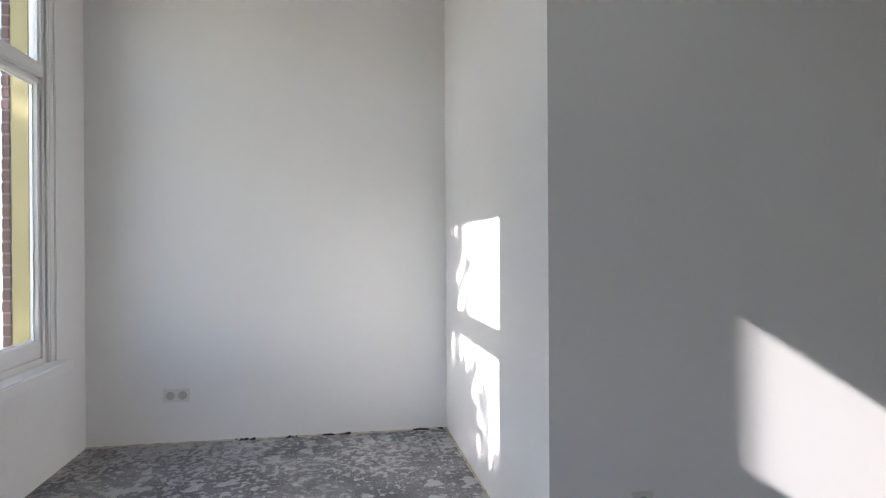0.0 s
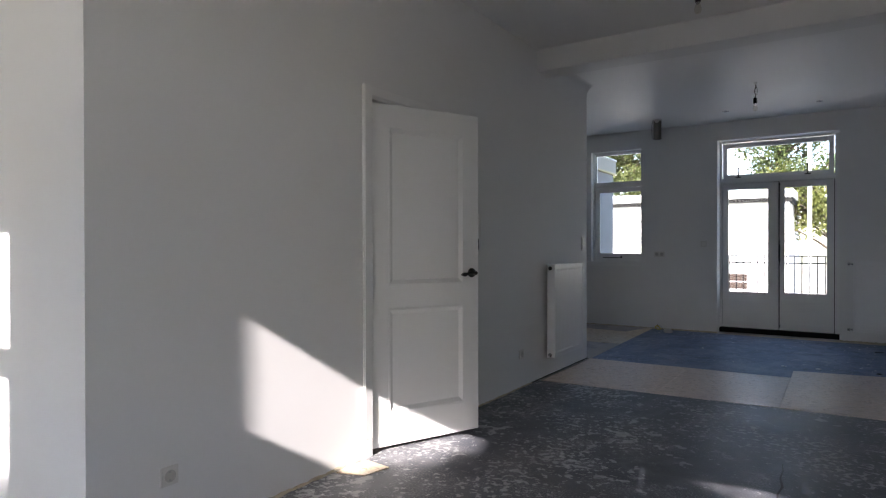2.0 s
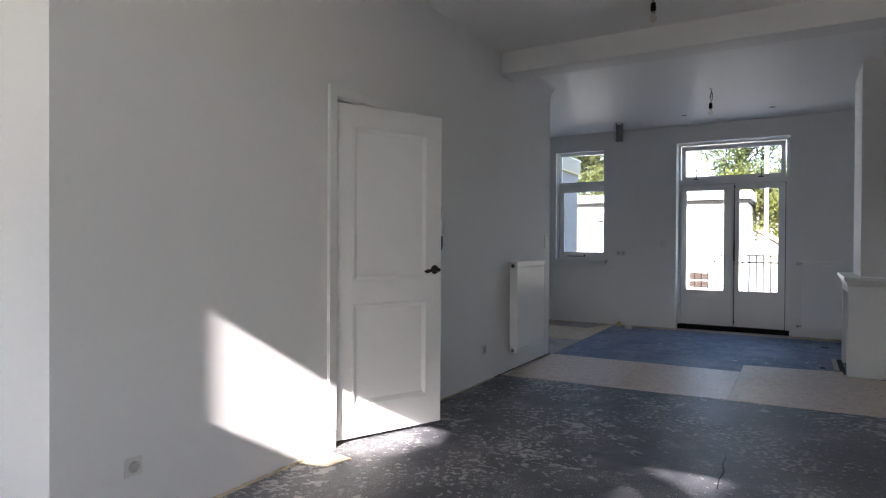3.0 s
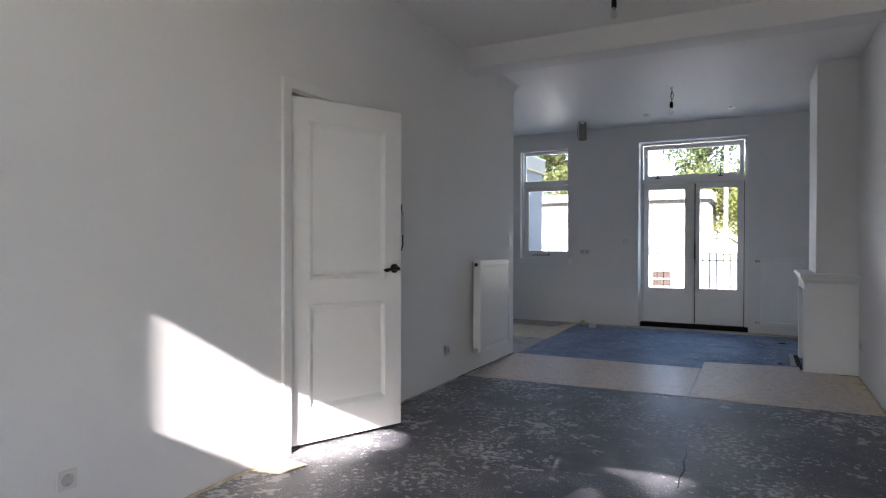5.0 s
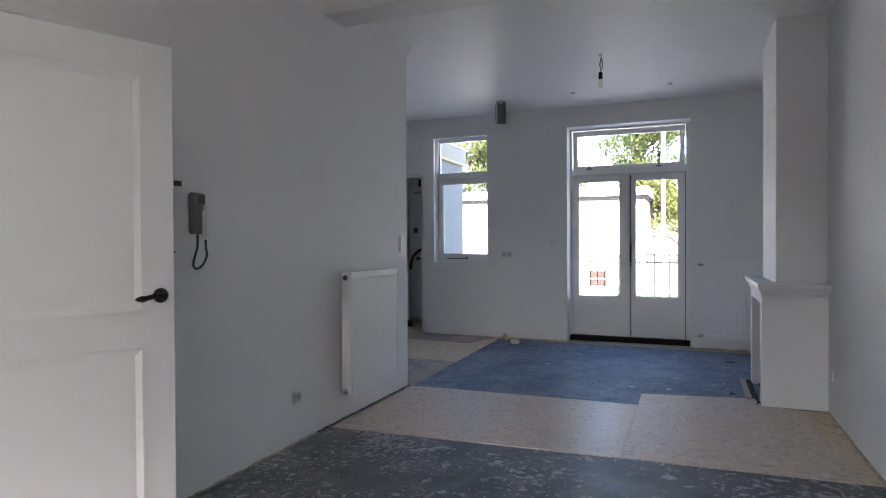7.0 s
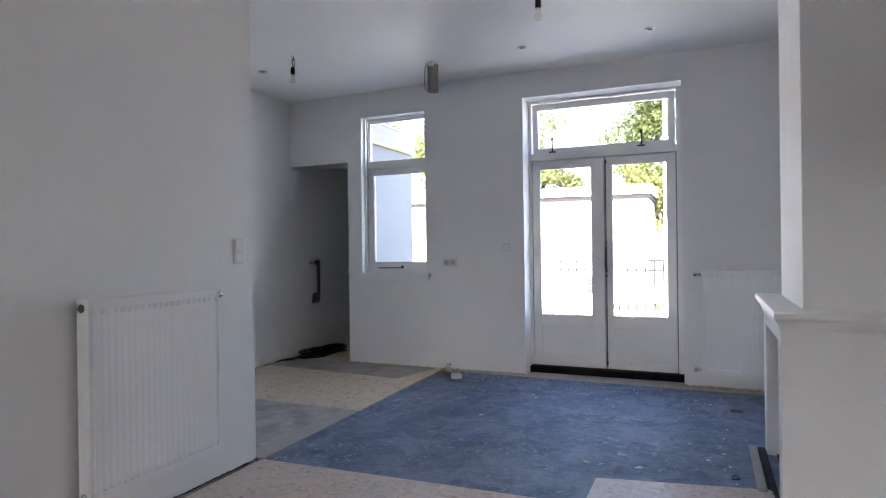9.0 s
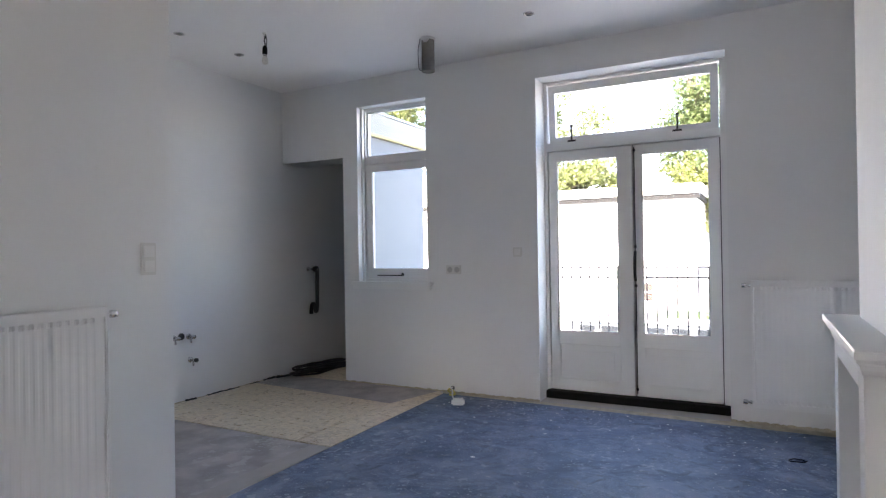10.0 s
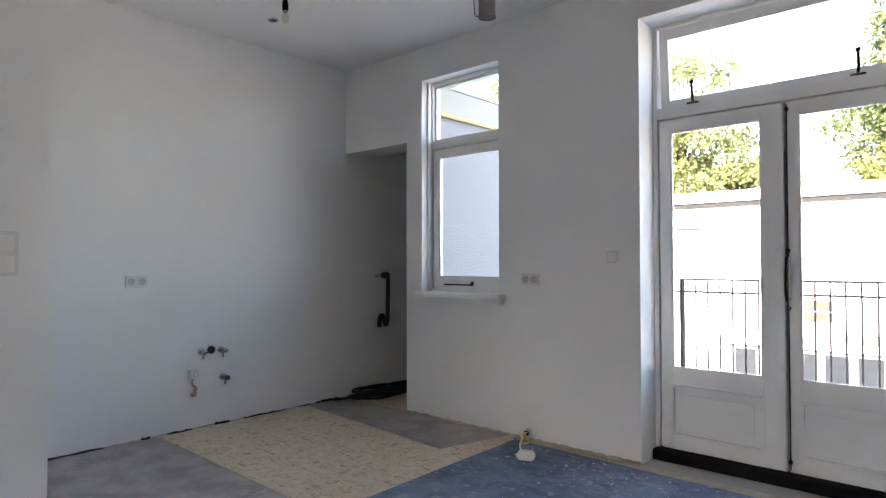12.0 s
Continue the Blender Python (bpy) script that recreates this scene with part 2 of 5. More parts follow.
M_ROOF_AND_SHADE = material("dark_roofing_and_shade", (0.011, 0.010, 0.009), 0.95, 0, (0.006, 0.006, 0.005), 3, 50, 0.7, 0.3)
M_BROWN = material("brown_timber", (0.028, 0.012, 0.005), 0.7, 0, (0.02, 0.009, 0.004), 6, 90, 0.8, 0.2)
M_TILE = material("grey_balcony_tile", (0.50, 0.49, 0.47), 0.8, 0, (0.42, 0.41, 0.39), 4, 90, 0.8, 0.2)
M_GRASS = material("garden_green", (0.09, 0.14, 0.04), 0.9, 0, (0.05, 0.09, 0.025), 2, 30, 0.8, 0.6)
M_ROAD = material("street_paving", (0.47, 0.42, 0.33), 0.9, 0, (0.38, 0.335, 0.26), 2, 30, 0.8, 0.4)
M_BARK = material("bark", (0.12, 0.09, 0.065), 0.95, 0, (0.06, 0.045, 0.035), 8, 40, 0.8, 0.8)
M_LEAF = leaf_material("leaves", (0.042, 0.072, 0.022), (0.13, 0.16, 0.052))
M_LEAF_PALE = leaf_material("pale_leaves", (0.075, 0.10, 0.030), (0.17, 0.19, 0.068))
M_LEAF_YELLOW = leaf_material("yellow_green_leaves", (0.09, 0.115, 0.028), (0.21, 0.22, 0.065))
M_PANE_DARK = material("dark_pane", (0.014, 0.017, 0.02), 0.25, 0, None, 3, 40, 0.8, 0.0)
M_SOOT = material("soot", (0.03, 0.028, 0.026), 0.95, 0, (0.015, 0.014, 0.013), 6, 60, 0.8, 0.5)


# ---- building helpers ----
def box(bm, x0, x1, y0, y1, z0, z1):
    vs = [bm.verts.new(p) for p in ((x0, y0, z0), (x1, y0, z0), (x1, y1, z0), (x0, y1, z0), (x0, y0, z1), (x1, y0, z1), (x1, y1, z1), (x0, y1, z1))]
    for f in ((3, 2, 1, 0), (4, 5, 6, 7), (0, 1, 5, 4), (1, 2, 6, 5), (2, 3, 7, 6), (3, 0, 4, 7)):
        bm.faces.new([vs[i] for i in f])
    return vs


def boxes(*rows):
    bm = bmesh.new()
    for r in rows:
        box(bm, *r)
    return bm


def prism(points, z0, z1):
    """An upright block over a plan outline that runs anticlockwise."""
    bm = bmesh.new()
    lo = [bm.verts.new((x, y, z0)) for x, y in points]
    hi = [bm.verts.new((x, y, z1)) for x, y in points]
    bm.faces.new(hi)
    bm.faces.new(lo[::-1])
    for i in range(len(points)):
        j = (i + 1) % len(points)
        bm.faces.new((lo[i], lo[j], hi[j], hi[i]))
    return bm


def lathe(bm, rings, axis="z", at=(0, 0, 0), n=20):
    """A turned body: rings of (radius, height) along an axis."""
    loops = []
    for r, h in rings:
        loop = []
        for i in range(n):
            a = 2 * math.pi * i / n
            c, s = r * math.cos(a), r * math.sin(a)
            p = {"z": (c, s, h), "x": (h, c, s), "y": (s, h, c)}[axis]
            loop.append(bm.verts.new((p[0] + at[0], p[1] + at[1], p[2] + at[2])))
        loops.append(loop)
    for a, b in zip(loops, loops[1:]):
        for i in range(n):
            j = (i + 1) % n
            bm.faces.new((a[i], a[j], b[j], b[i]))
    bm.faces.new(loops[0][::-1])
    bm.faces.new(loops[-1])
    return bm


def tube(bm, points, radius, n=8):
    """A round cord along points."""
    pts = [Vector(p) for p in points]
    loops = []
    for i, p in enumerate(pts):
        d = (pts[min(i + 1, len(pts) - 1)] - pts[max(i - 1, 0)]).normalized()
        side = d.cross(Vector((0.31, 0.17, 0.94))).normalized()
        up = side.cross(d)
        loops.append([bm.verts.new(p + radius * (math.cos(2 * math.pi * k / n) * side + math.sin(2 * math.pi * k / n) * up)) for k in range(n)])
    for a, b in zip(loops, loops[1:]):
        for i in range(n):
            j = (i + 1) % n
            bm.faces.new((a[i], a[j], b[j], b[i]))
    bm.faces.new(loops[0][::-1])
    bm.faces.new(loops[-1])
    return bm


def smooth_path(points, steps=6):
    """Points along a soft curve through the given ones."""
    p = [Vector(q) for q in points]
    p = [p[0]] + p + [p[-1]]
    out = []
    for i in range(1, len(p) - 2):
        for k in range(steps):
            t = k / steps
            a, b, c, d = p[i - 1], p[i], p[i + 1], p[i + 2]
            out.append(0.5 * (2 * b + (c - a) * t + (2 * a - 5 * b + 4 * c - d) * t * t + (3 * b - a - 3 * c + d) * t ** 3))
    return out + [p[-1]]


def mesh_object(name, bm, mat, bevel=0.0, smooth=False):
    if bevel:
        bmesh.ops.remove_doubles(bm, verts=bm.verts, dist=1e-6)
        bmesh.ops.bevel(bm, geom=[e for e in bm.edges if e.is_manifold and e.calc_face_angle(0) > 0.5], offset=bevel, segments=2, affect="EDGES", clamp_overlap=True)
    bmesh.ops.recalc_face_normals(bm, faces=bm.faces)
    me = bpy.data.meshes.new(name)
    bm.to_mesh(me)
    bm.free()
    me.materials.append(mat)
    if smooth:
        for p in me.polygons:
            p.use_smooth = True
    return new(name, me)


def structure(name, bm, mat, label, category, bevel=0.0):
    return tagged(mesh_object(name, bm, mat, bevel), label, category, "", "structure")


def thing(name, at, label, category, group="", kind=""):
    ob = new(name)
    ob.empty_display_size = 0.1
    ob.matrix_world = Matrix.Translation(at) if not isinstance(at, Matrix) else at
    return tagged(ob, label, category, group, kind)


def part(name, bm, mat, parent, label="", bevel=0.0, smooth=False):
    """One mesh part, modelled in its parent's own coordinates."""
    ob = mesh_object(name, bm, mat, bevel, smooth)
    ob.parent = parent
    if label:
        ob["label"] = label
    return ob


def ring(x0, x1, z0, z1, y0, y1, w, wt=None, wb=None):
    """A rectangular frame standing in the xz plane."""
    wt, wb = wt or w, wb or w
    return boxes((x0, x0 + w, y0, y1, z0, z1), (x1 - w, x1, y0, y1, z0, z1), (x0 + w, x1 - w, y0, y1, z1 - wt, z1), (x0 + w, x1 - w, y0, y1, z0, z0 + wb))


def pane(parent, x0, x1, z0, z1, y):
    ob = part("pane", boxes((x0, x1, y - 0.002, y + 0.002, z0, z1)), M_GLASS, parent)
    ob.visible_shadow = False
    return ob


# ---- large structure ----
XL, XR, YF, YB = -1.95, 3.30, -2.17, 8.26      # party walls, front and back wall faces
HF, HB = 3.06, 3.00                             # ceiling in front of and behind the beam
PE = 5.34                                       # back end of the hall partition
FRONT = ((-1.43, -0.26), (0.465, 1.45), (2.12, 3.05))
TOPS = (2.707, 2.757, 2.777)                       # tops of their glass

structure("wall_west", boxes((XL - 0.25, XL, YF - 0.35, 9.75, -0.1, 3.3)), M_WALL, "white plastered party wall beside the kitchen corner", "wall")
structure("wall_east", boxes((XR, XR + 0.25, YF - 0.35, YB + 0.32, -0.1, 3.3)), M_WALL, "white plastered party wall carrying the chimney breast", "wall")
# hall partition with its door opening
DY0, DY1, DZ = 1.634, 2.475, 2.145
structure("wall_hall", boxes((-0.10, 0, 0, DY0, -0.02, HF), (-0.10, 0, DY1, PE, -0.02, HF), (-0.10, 0, DY0, DY1, DZ, HF)), M_WALL, "white plastered hall partition with a door opening", "wall")
structure("wall_stairs", boxes((XL, -0.10, 0, 0.10, -0.02, HF)), M_WALL, "white plastered wall closing off the stairs", "wall")
structure("wall_toilet", boxes((XL, -0.10, PE - 0.1, PE, -0.02, HF)), M_WALL, "white plastered wall facing the kitchen corner", "wall")
# back wall: inner skin with the narrow openings, outer skin with the wide ones
NX = -1.157
WX0, WX1, WZ0, WZ1 = -0.98, -0.20, 1.00, 2.725
FX0, FX1, FZ1 = 0.875, 2.34, 2.745
structure("wall_back", boxes(
    (XL, NX, YB, YB + 0.10, 2.24, HB), (NX, WX0, YB, YB + 0.10, -0.02, HB), (WX0, WX1, YB, YB + 0.10, -0.02, WZ0), (WX0, WX1, YB, YB + 0.10, WZ1, HB),
    (WX1, FX0, YB, YB + 0.10, -0.02, HB), (FX0, FX1, YB, YB + 0.10, FZ1, HB), (FX1, XR, YB, YB + 0.10, -0.02, HB),
    (XL, NX, YB + 0.10, YB + 0.32, 2.24, HB), (NX, -1.10, YB + 0.10, YB + 0.32, -0.02, HB), (-1.10, -0.10, YB + 0.10, YB + 0.32, -0.02, WZ0), (-1.10, -0.10, YB + 0.10, YB + 0.32, WZ1, HB),
    (-0.10, FX0, YB + 0.10, YB + 0.32, -0.02, HB), (FX0, FX1, YB + 0.10, YB + 0.32, FZ1, HB), (FX1, XR, YB + 0.10, YB + 0.32, -0.02, HB)),
    M_WALL, "white plastered rear wall with window and balcony doors", "wall")
# front wall
def front_rows(y0, y1, gap, z0, sill, z1):
    """Piers, parapets and lintels round the street windows."""
    edges = [XL - 0.25 if z0 < -1 else XL] + [v for a, b in FRONT for v in (a - gap, b + gap)] + [XR + 0.25 if z0 < -1 else XR]
    out = [(a, b, y0, y1, z0, z1) for a, b in zip(edges[0::2], edges[1::2])]
    for (a, b), t in zip(FRONT, TOPS):
        out += [(a - gap, b + gap, y0, y1, z0, sill), (a - gap, b + gap, y0, y1, t + gap, z1)]
    return out


structure("wall_front", boxes(*front_rows(YF - 0.14, YF, 0.035, -0.02, 0.60, HF)), M_WALL, "white plastered street wall with three tall windows", "wall")
facade = structure("facade_front", boxes(*front_rows(YF - 0.188, YF - 0.145, 0.012, -3.1, 0.50, 3.6)), M_MORTAR, "purple-brown brick street facade in grey mortar", "wall")
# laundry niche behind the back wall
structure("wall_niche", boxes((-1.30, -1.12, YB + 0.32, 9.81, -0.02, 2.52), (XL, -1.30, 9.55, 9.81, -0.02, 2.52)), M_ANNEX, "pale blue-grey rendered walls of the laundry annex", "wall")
structure("wall_niche_lining", boxes((-1.32, -1.302, YB + 0.322, 9.53, 0.0, 2.36), (XL, -1.302, 9.53, 9.548, 0.0, 2.36)), M_WALL, "white plaster lining of the laundry niche", "wall")
structure("ceiling_niche", boxes((XL, -1.30, YB + 0.32, 9.55, 2.36, 2.52)), M_CEIL, "white painted niche ceiling", "ceiling")
structure("ceiling_front", boxes((XL, XR, YF, 4.16, HF, 3.3)), M_CEIL, "white painted ceiling of the front room", "ceiling")
structure("ceiling_back", boxes((XL, XR, 4.16, YB, HB, 3.3)), M_CEIL, "white painted ceiling of the dining end", "ceiling")
structure("roof", boxes((XL - 0.3, XR + 0.3, YF - 0.4, YB + 0.35, 3.30, 3.6)), M_ROOF_AND_SHADE, "dark flat roof over the rooms", "roof")
bm = bmesh.new()
box(bm, 0.0, XR, 4.03, 4.30, 2.86, HF + 0.05)
structure("beam", bm, M_WALL, "white plastered ceiling beam between front and dining end", "beam", 0.006)
# plastered cove where the partition meets the ceiling behind the beam
bm = bmesh.new()
prof = [(0, 0)] + [(0.14 - 0.14 * math.sin(a), 0.14 - 0.14 * math.cos(a)) for a in [math.pi / 2 * i / 8 for i in range(9)]]
lo = [bm.verts.new((0.001 + u * 0.6, 4.30, HB - v * 0.9)) for u, v in prof]
hi = [bm.verts.new((0.001 + u * 0.6, PE, HB - v * 0.9)) for u, v in prof]
for i in range(len(prof)):
    j = (i + 1) % len(prof)
    bm.faces.new((lo[i], lo[j], hi[j], hi[i]))
bm.faces.new(lo)
bm.faces.new(hi[::-1])
structure("cove", bm, M_WALL, "small plaster cove along the ceiling edge", "trim")

# ---- floor ----
structure("subfloor", boxes((XL - 0.2, XR + 0.2, YF - 0.3, 9.6, -0.16, -0.014)), M_UNDER, "dark timber subfloor under the loose coverings", "floor")
structure("floor_front", prism([(XL, YF), (XR, YF), (XR, 4.21), (0.0, 4.045), (0.0, 0.0), (XL, 0.0)], -0.014, 0.0), M_BITUMEN, "dark grey floor with pale glue and plaster residue", "floor")
structure("floor_hall", boxes((XL, -0.0, 0.1, PE - 0.1, -0.014, -0.004)), M_SCREED, "grey screed floor in the hall", "floor")
structure("floor_dining", prism([(0.04, 5.37), (1.965, 5.42), (1.965, 5.80), (2.86, 5.96), (XR, 6.0), (XR, 8.13), (-0.02, 8.19)], -0.014, 0.0), M_BLUE, "worn bluish floor with skylight blue in its colour, pale scuffs and flecks", "floor")
structure("floor_kitchen", prism([(XL, PE), (-0.14, PE), (-0.14, 6.52), (XL, 6.56)], -0.014, 0.0), M_SCREED, "grey screed floor of the kitchen corner", "floor")
structure("floor_screed_patch", prism([(XL, 7.83), (-0.26, 7.68), (-0.10, 8.25), (XL, 8.25)], -0.014, 0.0), M_SCREED, "grey screed patch before the laundry niche", "floor")
structure("floor_niche", boxes((XL, NX, 8.25, YB + 0.32, -0.014, 0.0), (XL, -1.30, YB + 0.32, 9.55, -0.014, 0.0)), M_OSB, "oriented strand board floor in the laundry niche", "floor")
structure("floor_back_strip", prism([(-0.02, 8.194), (XR, 8.134), (XR, YB), (-0.06, YB)], -0.014, -0.001), M_CREAM, "crumbly cream filler strip along the rear wall", "floor")
structure("floor_door_strip", boxes((FX0, FX1, YB, YB + 0.3, -0.014, -0.001)), M_STRIP, "pale timber strip below the balcony doors", "floor")


def board(points, mat, label):
    return tagged(mesh_object("osb_panel", prism(points, -0.014, 0.003), mat, 0.0012), label, "floor panel", "loose floor boards")


board([(0.03, 4.055), (1.05, 4.108), (1.05, 5.392), (0.03, 5.36)], M_OSB_PALE, "dusty strand board panel laid in the floor")
board([(1.051, 4.108), (1.960, 4.152), (1.960, 5.412), (1.051, 5.392)], M_OSB_PALE, "dusty strand board panel laid in the floor")
board([(1.962, 4.152), (3.20, 4.205), (3.12, 5.70), (2.86, 5.71), (2.86, 5.95), (1.962, 5.79)], M_OSB_PALE, "notched dusty strand board panel beside the fireplace")
board([(XL + 0.01, 6.565), (-0.29, 6.53), (-0.26, 7.67), (XL + 0.01, 7.82)], M_OSB, "golden strand board panel in the kitchen corner")
board([(-0.285, 6.53), (0.012, 6.53), (-0.015, 8.185), (-0.095, 8.24), (-0.255, 7.67)], M_OSB, "golden strand board strip along the blue floor")
tagged(mesh_object("floor_strip", prism([(-0.136, PE + 0.01), (0.035, 5.375), (0.012, 6.525), (-0.136, 6.52)], -0.014, 0.002), M_STRIP, 0.001), "pale timber strip edging the blue floor", "floor strip")
tagged(mesh_object("floor_strip", prism([(3.205, 4.21), (XR - 0.004, 4.215), (XR - 0.004, 5.71), (3.125, 5.705)], -0.014, -0.002), M_OSB, 0.001), "dusty timber strip beside the party wall", "floor strip")


def rubble_line(a, b, width, height, n, mat, label):
    """A crumbly bead of filler where floor and wall meet."""
    bm = bmesh.new()
    a, b = Vector(a), Vector(b)
    d = (b - a).normalized()
    side = Vector((-d.y, d.x, 0))
    rows_ = []
    for i in range(n + 1):
        p = a.lerp(b, i / n)
        w = width * (0.35 + 1.0 * abs(noise.noise(p * 7.0)) + random.random() * 0.35)
        h = height * (0.4 + random.random() * 0.7)
        rows_.append([bm.verts.new(p), bm.verts.new(p + Vector((0, 0, h))), bm.verts.new(p + side * w * 0.6 + Vector((0, 0, h * 0.8))), bm.verts.new(p + side * w)])
    for r, s in zip(rows_, rows_[1:]):
        for k in range(3):
            bm.faces.new((r[k], r[k + 1], s[k + 1], s[k]))
    return structure("floor_edge", bm, mat, label, "trim")


rubble_line((0.001, 1.57, 0.001), (0.001, 0.0, 0.001), 0.022, 0.012, 60, M_CREAM, "crumbly cream filler along the partition")
rubble_line((0.001, PE, 0.0035), (0.001, 3.9, 0.0035), 0.012, 0.008, 60, M_SOOT, "dark crumbly gap along the partition")
rubble_line((0.001, 3.9, 0.003), (0.001, 2.55, 0.001), 0.020, 0.010, 60, M_CREAM, "crumbly cream filler along the partition")
rubble_line((0.0, -0.001, 0.001), (XL, -0.001, 0.001), 0.014, 0.008, 80, M_CREAM, "crumbly cream filler along the stair wall")
rubble_line((XL + 0.001, 0.0, 0.001), (XL + 0.001, YF, 0.001), 0.020, 0.009, 80, M_CREAM, "crumbly cream filler along the party wall")
for y0_, y1_ in ((-0.02, -0.22), (-0.62, -0.80), (-0.95, -1.02), (-1.20, -1.32)):
    rubble_line((XL + 0.002, y0_, 0.001), (XL + 0.002, y1_, 0.001), 0.020, 0.011, 10, M_SOOT, "dark crumbly gap along the party wall")
rubble_line((XR - 0.001, YF, 0.001), (XR - 0.001, 5.70, 0.001), 0.02, 0.012, 120, M_CREAM, "crumbly cream filler along the party wall")
rubble_line((XL + 0.001, 8.2, 0.003), (XL + 0.001, PE, 0.003), 0.012, 0.009, 90, M_CREAM, "crumbly cream filler along the kitchen wall")
for y0_, y1_, h_ in ((8.16, 7.92, 0.016), (7.86, 7.74, 0.010), (7.60, 7.22, 0.013), (7.10, 6.98, 0.018), (6.80, 6.62, 0.012), (6.50, 6.44, 0.016), (6.20, 5.80, 0.010)):
    rubble_line((XL + 0.002, y0_, 0.003), (XL + 0.002, y1_, 0.003), 0.022, h_, 10, M_SOOT, "dark crumbly gap along the kitchen wall")
rubble_line((FX0, YB - 0.001, 0.001), (NX, YB - 0.001, 0.001), 0.022, 0.014, 90, M_CREAM, "crumbly cream filler along the rear wall")
rubble_line((XR, YB - 0.001, 0.001), (FX1, YB - 0.001, 0.001), 0.03, 0.02, 60, M_CREAM, "crumbly cream filler along the rear wall")


# ---- hall door ----
def leaf_panel(bm, x0, x1, z0, z1, y, depth, slope=0.028):
    """A sunk field with a sloping moulding, on the face at y that looks towards -y."""
    o = [bm.verts.new(p) for p in ((x0, y, z0), (x1, y, z0), (x1, y, z1), (x0, y, z1))]
    i = [bm.verts.new(p) for p in ((x0 + slope, y + depth, z0 + slope), (x1 - slope, y + depth, z0 + slope), (x1 - slope, y + depth, z1 - slope), (x0 + slope, y + depth, z1 - slope))]
    for a in range(4):
        b = (a + 1) % 4
        bm.faces.new((o[a], o[b], i[b], i[a]))
    bm.faces.new(i)


def panelled_leaf(w, h, fields, t, depth):
    """A door leaf 0..w, 0..h whose face at y=0 has sunk fields (x0, x1, z0, z1); the back at y=t is plain."""
    bm = bmesh.new()
    zs = sorted({0, h, *[f[2] for f in fields], *[f[3] for f in fields]})
    x0, x1 = fields[0][0], fields[0][1]
    for za, zb in zip(zs, zs[1:]):
        strips = [(0, x0), (x1, w)] if any(f[2] == za for f in fields) else [(0, w)]
        for xa, xb in strips:
            bm.faces.new([bm.verts.new(p) for p in ((xa, 0, za), (xb, 0, za), (xb, 0, zb), (xa, 0, zb))])
    for f in fields:
        leaf_panel(bm, *f, 0.0, depth)
    for q in (((0, t, 0), (0, t, h), (w, t, h), (w, t, 0)), ((0, 0, 0), (0, 0, h), (0, t, h), (0, t, 0)), ((w, 0, 0), (w, t, 0), (w, t, h), (w, 0, h)),
              ((0, 0, h), (w, 0, h), (w, t, h), (0, t, h)), ((0, 0, 0), (0, t, 0), (w, t, 0), (w, 0, 0))):
        bm.faces.new([bm.verts.new(p) for p in q])
    bmesh.ops.remove_doubles(bm, verts=bm.verts, dist=1e-5)
    return bm


frame_ob = structure("door_frame", boxes((-0.10, 0.0, DY0, DY0 + 0.012, 0, DZ), (-0.10, 0.0, DY1 - 0.012, DY1, 0, DZ), (-0.10, 0.0, DY0 + 0.012, DY1 - 0.012, DZ - 0.012, DZ)), M_PAINT, "white painted jambs of the hall door opening", "door frame")
casing = thing("door_casing", (0, DY0, 0), "white painted moulded casing round the hall door", "door trim", "", "structure")
for n_, r_ in (("jamb_casing", (0, 0.022, -0.066, 0.010, 0.10, DZ + 0.062)), ("jamb_casing", (0, 0.022, DY1 - DY0 + 0.004, DY1 - DY0 + 0.066, 0.10, DZ + 0.062)),
               ("head_casing", (0, 0.018, -0.004, DY1 - DY0 + 0.004, DZ, DZ + 0.060))):
    part(n_, boxes(r_), M_PAINT, casing, "", 0.006)
for y_ in (-0.070, DY1 - DY0 + 0.002):
    part("plinth_block", boxes((0, 0.026, y_, y_ + 0.068, 0, 0.10)), M_WALL, casing, "", 0.003)
# the leaf hangs on the street side and stands ajar into the room
ANG = math.degrees(math.atan2(2.39 - 1.661, 0.314 + 0.010))
door = thing("door_1", Matrix.Translation((-0.010, 1.661, 0.026)) @ pose(0, 0, 0, 0, 0, ANG), "white two-panel hall door standing ajar", "door", "", "structure")
LW, LH = 0.797, 2.09
leaf = part("leaf", panelled_leaf(LW, LH, [(0.125, LW - 0.125, 0.20, 0.83), (0.125, LW - 0.125, 0.985, 1.95)], 0.038, 0.012), M_PAINT, door)
for z0_, z1_ in ((0.20, 0.83), (0.985, 1.95)):
    part("panel_moulding", ring(0.125 - 0.010, LW - 0.125 + 0.010, z0_ - 0.010, z1_ + 0.010, -0.005, 0.001, 0.013), M_PAINT, leaf, "", 0.0025)
for z_ in (0.25, 1.05, 1.85):
    part("hinge", lathe(bmesh.new(), [(0.007, z_ - 0.045), (0.007, z_ + 0.045)], "z", (-0.006, 0.004, 0), 10), M_STEEL, door, "small steel hinge")
hd = part("handle", lathe(bmesh.new(), [(0.031, -0.001), (0.031, -0.006), (0.026, -0.011), (0.013, -0.014), (0.011, -0.045), (0.014, -0.05), (0.011, -0.058)], "y", (LW - 0.055, 0, 1.045), 20), M_IRON, door, "dark bronze lever handle", 0, True)
part("lever", tube(bmesh.new(), smooth_path([(LW - 0.050, -0.048, 1.045), (LW - 0.085, -0.052, 1.048), (LW - 0.115, -0.050, 1.042), (LW - 0.135, -0.048, 1.038)]), 0.0105, 10), M_IRON, hd, "", 0, True)
